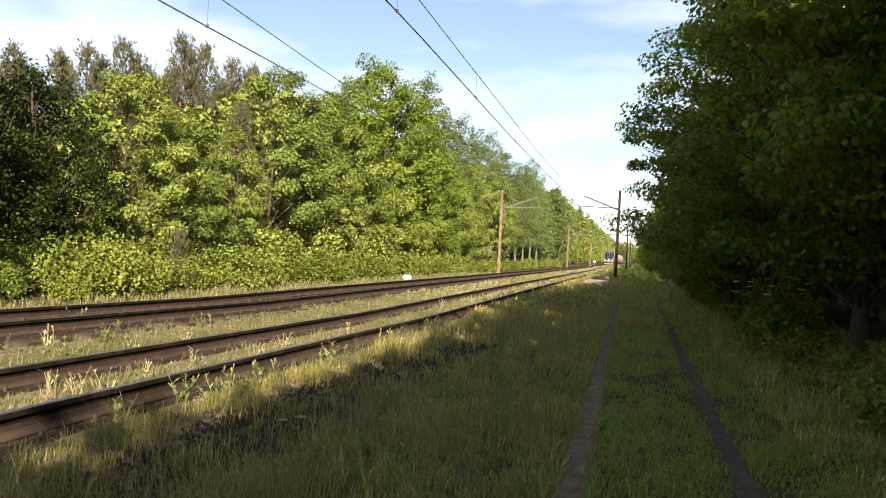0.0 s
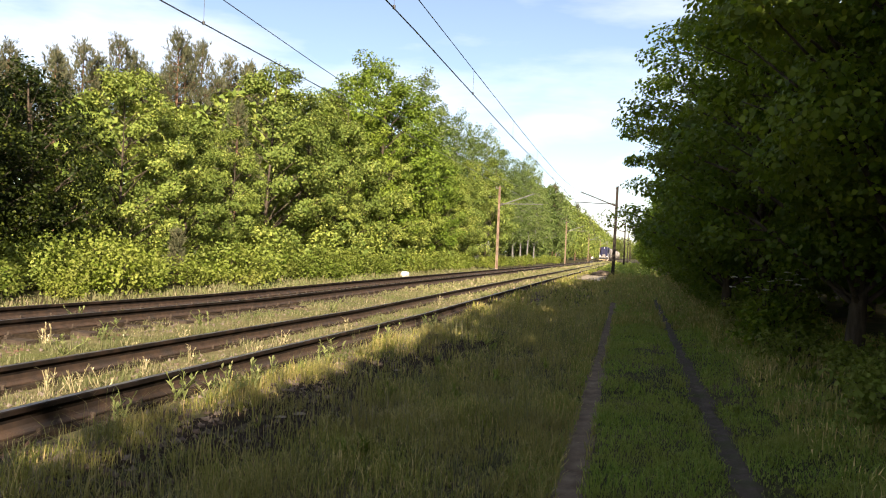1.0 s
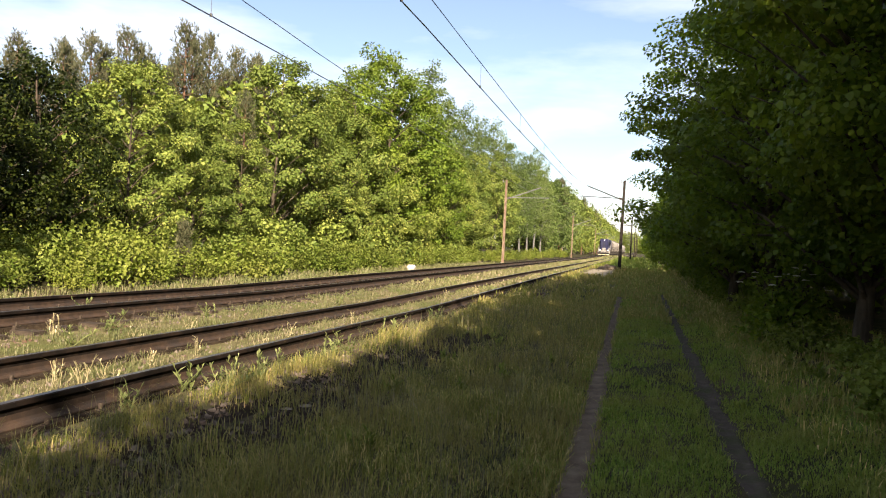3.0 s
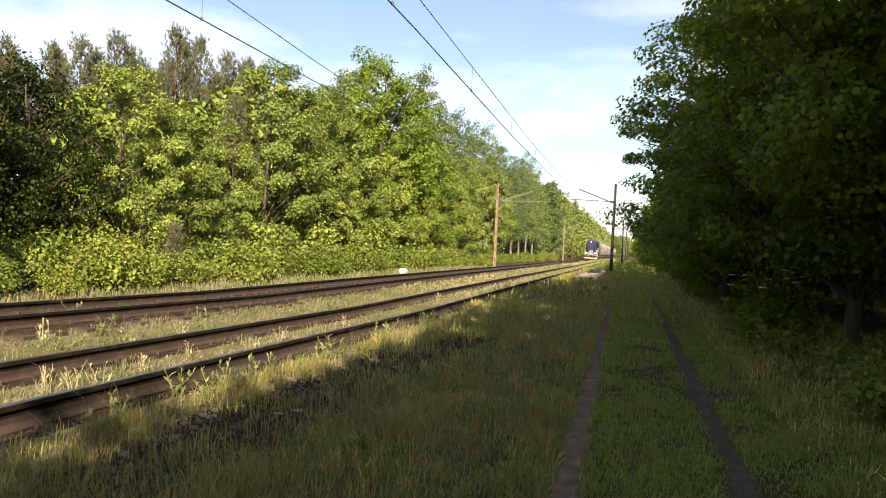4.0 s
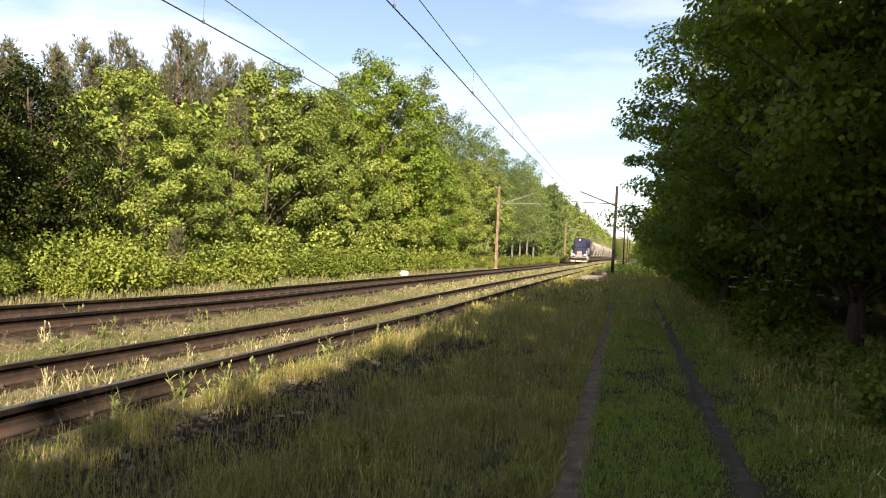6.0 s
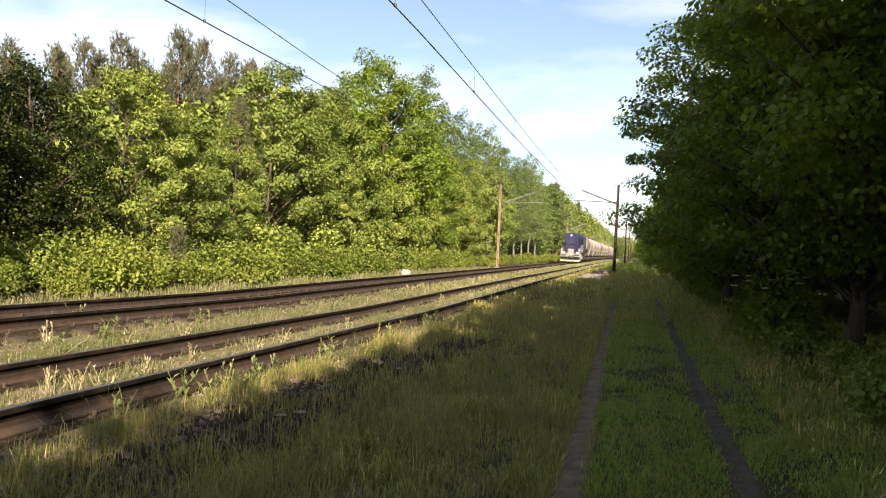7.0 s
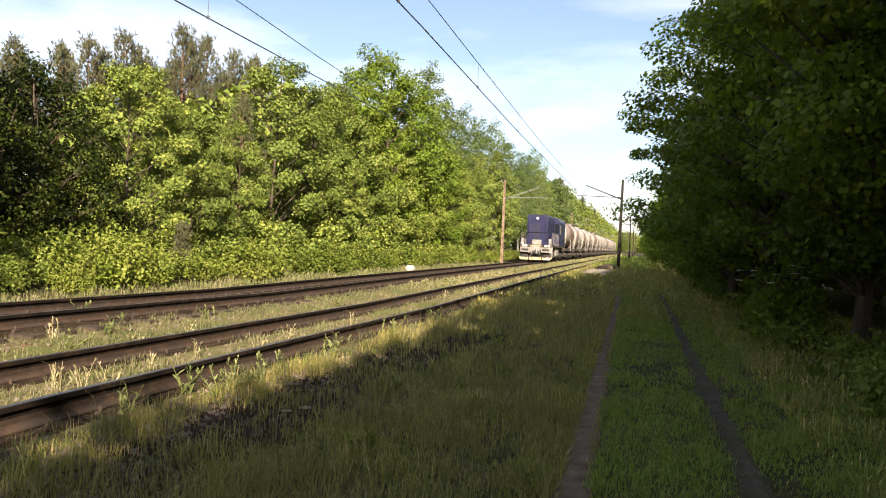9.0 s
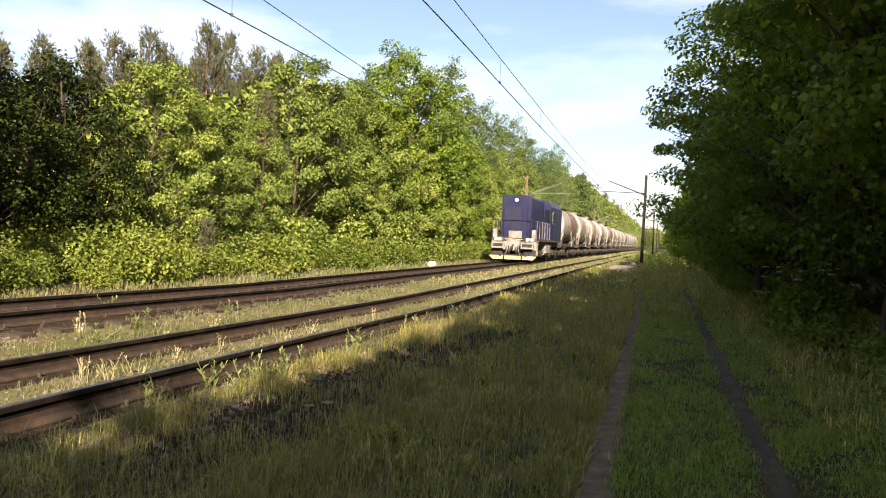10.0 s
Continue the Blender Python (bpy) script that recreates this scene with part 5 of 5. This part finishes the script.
def tank_wagon(rusty, label):
    """About 12.5 m over the buffers; the tank rests in cradles on its underframe."""
    t = root("tank_wagon", pose(0, 0, 0), label, "tank wagon", "tank wagons behind the locomotive")
    r, c, a, b = 1.43, 2.78, 0.75, 11.75
    bm = bmesh.new()
    lathe(bm, [(a + 0.45, r), (3.5, r), (6.2, r), (9.0, r), (b - 0.45, r)], 40, (0, c))
    part("tank", bm, M_RUSTY if rusty else M_TANK, t, smooth=True)
    for y0, way in ((a, 1), (b, -1)):
        bm = bmesh.new()
        lathe(bm, [(y0 + way * 0.45 * (1 - math.sin(u)), max(0.02, r * math.cos(u))) for u in np.linspace(1.56, 0.0, 9)], 40, (0, c))
        part("tank_end", bm, M_TANK, t, "pale dished tank end", smooth=True)
    for y in (a + 0.75, b - 0.75):
        bm = bmesh.new()
        lathe(bm, [(y - 0.45, r + 0.001), (y - 0.45, r + 0.018), (y + 0.35, r + 0.018), (y + 0.35, r + 0.001)], 40, (0, c))
        part("end_band", bm, M_WHITE if rusty else M_TANK, t, "pale end band")
    for y in (3.6, 6.25, 8.9):
        bm = bmesh.new()
        lathe(bm, [(y - 0.035, r + 0.002), (y - 0.035, r + 0.012), (y + 0.035, r + 0.012), (y + 0.035, r + 0.002)], 40, (0, c))
        part("strap", bm, M_UNDER if rusty else M_TANK, t)
    bm = bmesh.new()
    tube(bm, (0, 6.25, c + r - 0.05), (0, 6.25, c + r + 0.18), 0.38, 0.36, 20)
    tube(bm, (0, 6.25, c + r + 0.18), (0, 6.25, c + r + 0.22), 0.42, 0.40, 20)
    part("manhole", bm, M_FUEL, t)
    bm = bmesh.new()
    box(bm, 0.42, 4.6, c + r - 0.06, 0.9, 7.9, c + r - 0.02)
    part("top_walkway", bm, M_UNDER, t)
    bm = bmesh.new()
    for s in (-1, 1):
        box(bm, s * 0.95 - 0.08, 0.55, 1.0, s * 0.95 + 0.08, 11.95, 1.26)
    for y in (0.55, 2.4, 6.2, 9.9, 11.8):
        box(bm, -0.95, y, 1.02, 0.95, y + 0.16, 1.24)
    part("underframe", bm, M_UNDER, t)
    for y in (0.5, 11.9):
        bm = bmesh.new()
        box(bm, -1.3, y, 0.9, 1.3, y + 0.12, 1.3, 0.02)
        part("end_beam", bm, M_UNDER, t)
    for y in (2.2, 10.2):
        bm = bmesh.new()
        prism(bm, [(-1.1, 1.2), (1.1, 1.2), (1.32, 2.25), (0.9, 1.75), (0.0, 1.5), (-0.9, 1.75), (-1.32, 2.25)], y, y + 0.14, lambda u, v, w: (u, w, v))
        part("cradle", bm, M_UNDER, t)
    for y, w in ((0.62, 1), (11.9, -1)):
        for s in (-1, 1):
            bm = bmesh.new()
            tube(bm, (s * 1.15, y, 1.25), (s * 1.28, y + w * 1.15, 2.2), 0.05)
            part("brace", bm, M_WHITE, t)
            handrail(t, [(s * 1.25, y, 1.2), (s * 1.25, y, 2.1), (s * 0.5, y, 2.1)], 0.02, M_WHITE)
    bm = bmesh.new()
    for q in (5.8, 6.25):
        tube(bm, (1.45, q, 1.0), (1.30, q, 3.6), 0.02, sides=6)
    for k in range(8):
        tube(bm, (1.44 - k * 0.018, 5.8, 1.15 + k * 0.3), (1.44 - k * 0.018, 6.25, 1.15 + k * 0.3), 0.015, sides=6)
    part("ladder", bm, M_FUEL, t)
    bm = bmesh.new()
    tube(bm, (0, 5.0, 0.85), (0, 7.2, 0.85), 0.2, sides=12)
    tube(bm, (0.75, 4.2, 0.8), (0.75, 4.9, 0.8), 0.16, sides=12)
    part("brake_cylinder", bm, M_UNDER, t)
    bogie(t, 2.3, (-0.9, 0.9), "grimy wagon bogie")
    bogie(t, 10.2, (-0.9, 0.9), "grimy wagon bogie")
    buffer_pair(t, 0.0, 1)
    buffer_pair(t, 12.5, -1)
    return t


LOCO = loco()
PALE, BROWN = tank_wagon(False, "long pale cream tank wagon with dirt streaks"), tank_wagon(True, "long rust-brown tank wagon with pale end bands")
WAGONS = [BROWN, PALE]
for k in range(12):
    WAGONS.append(copy_thing((PALE, PALE, BROWN, PALE)[k % 4], pose(0, 0, 0)))


def motions():
    """The train runs along the far track at a steady 21 m/s."""
    for thing, offset in [(LOCO, 0.0)] + [(w, 13.0 + 12.5 * k) for k, w in enumerate(WAGONS)]:
        walk(thing, [(t, pose(TRACK_FAR, 256.6 - 21.0 * t + offset, 0.475)) for t in (0.0, 2.5, 5.0, 7.5, 10.0)])


motions()
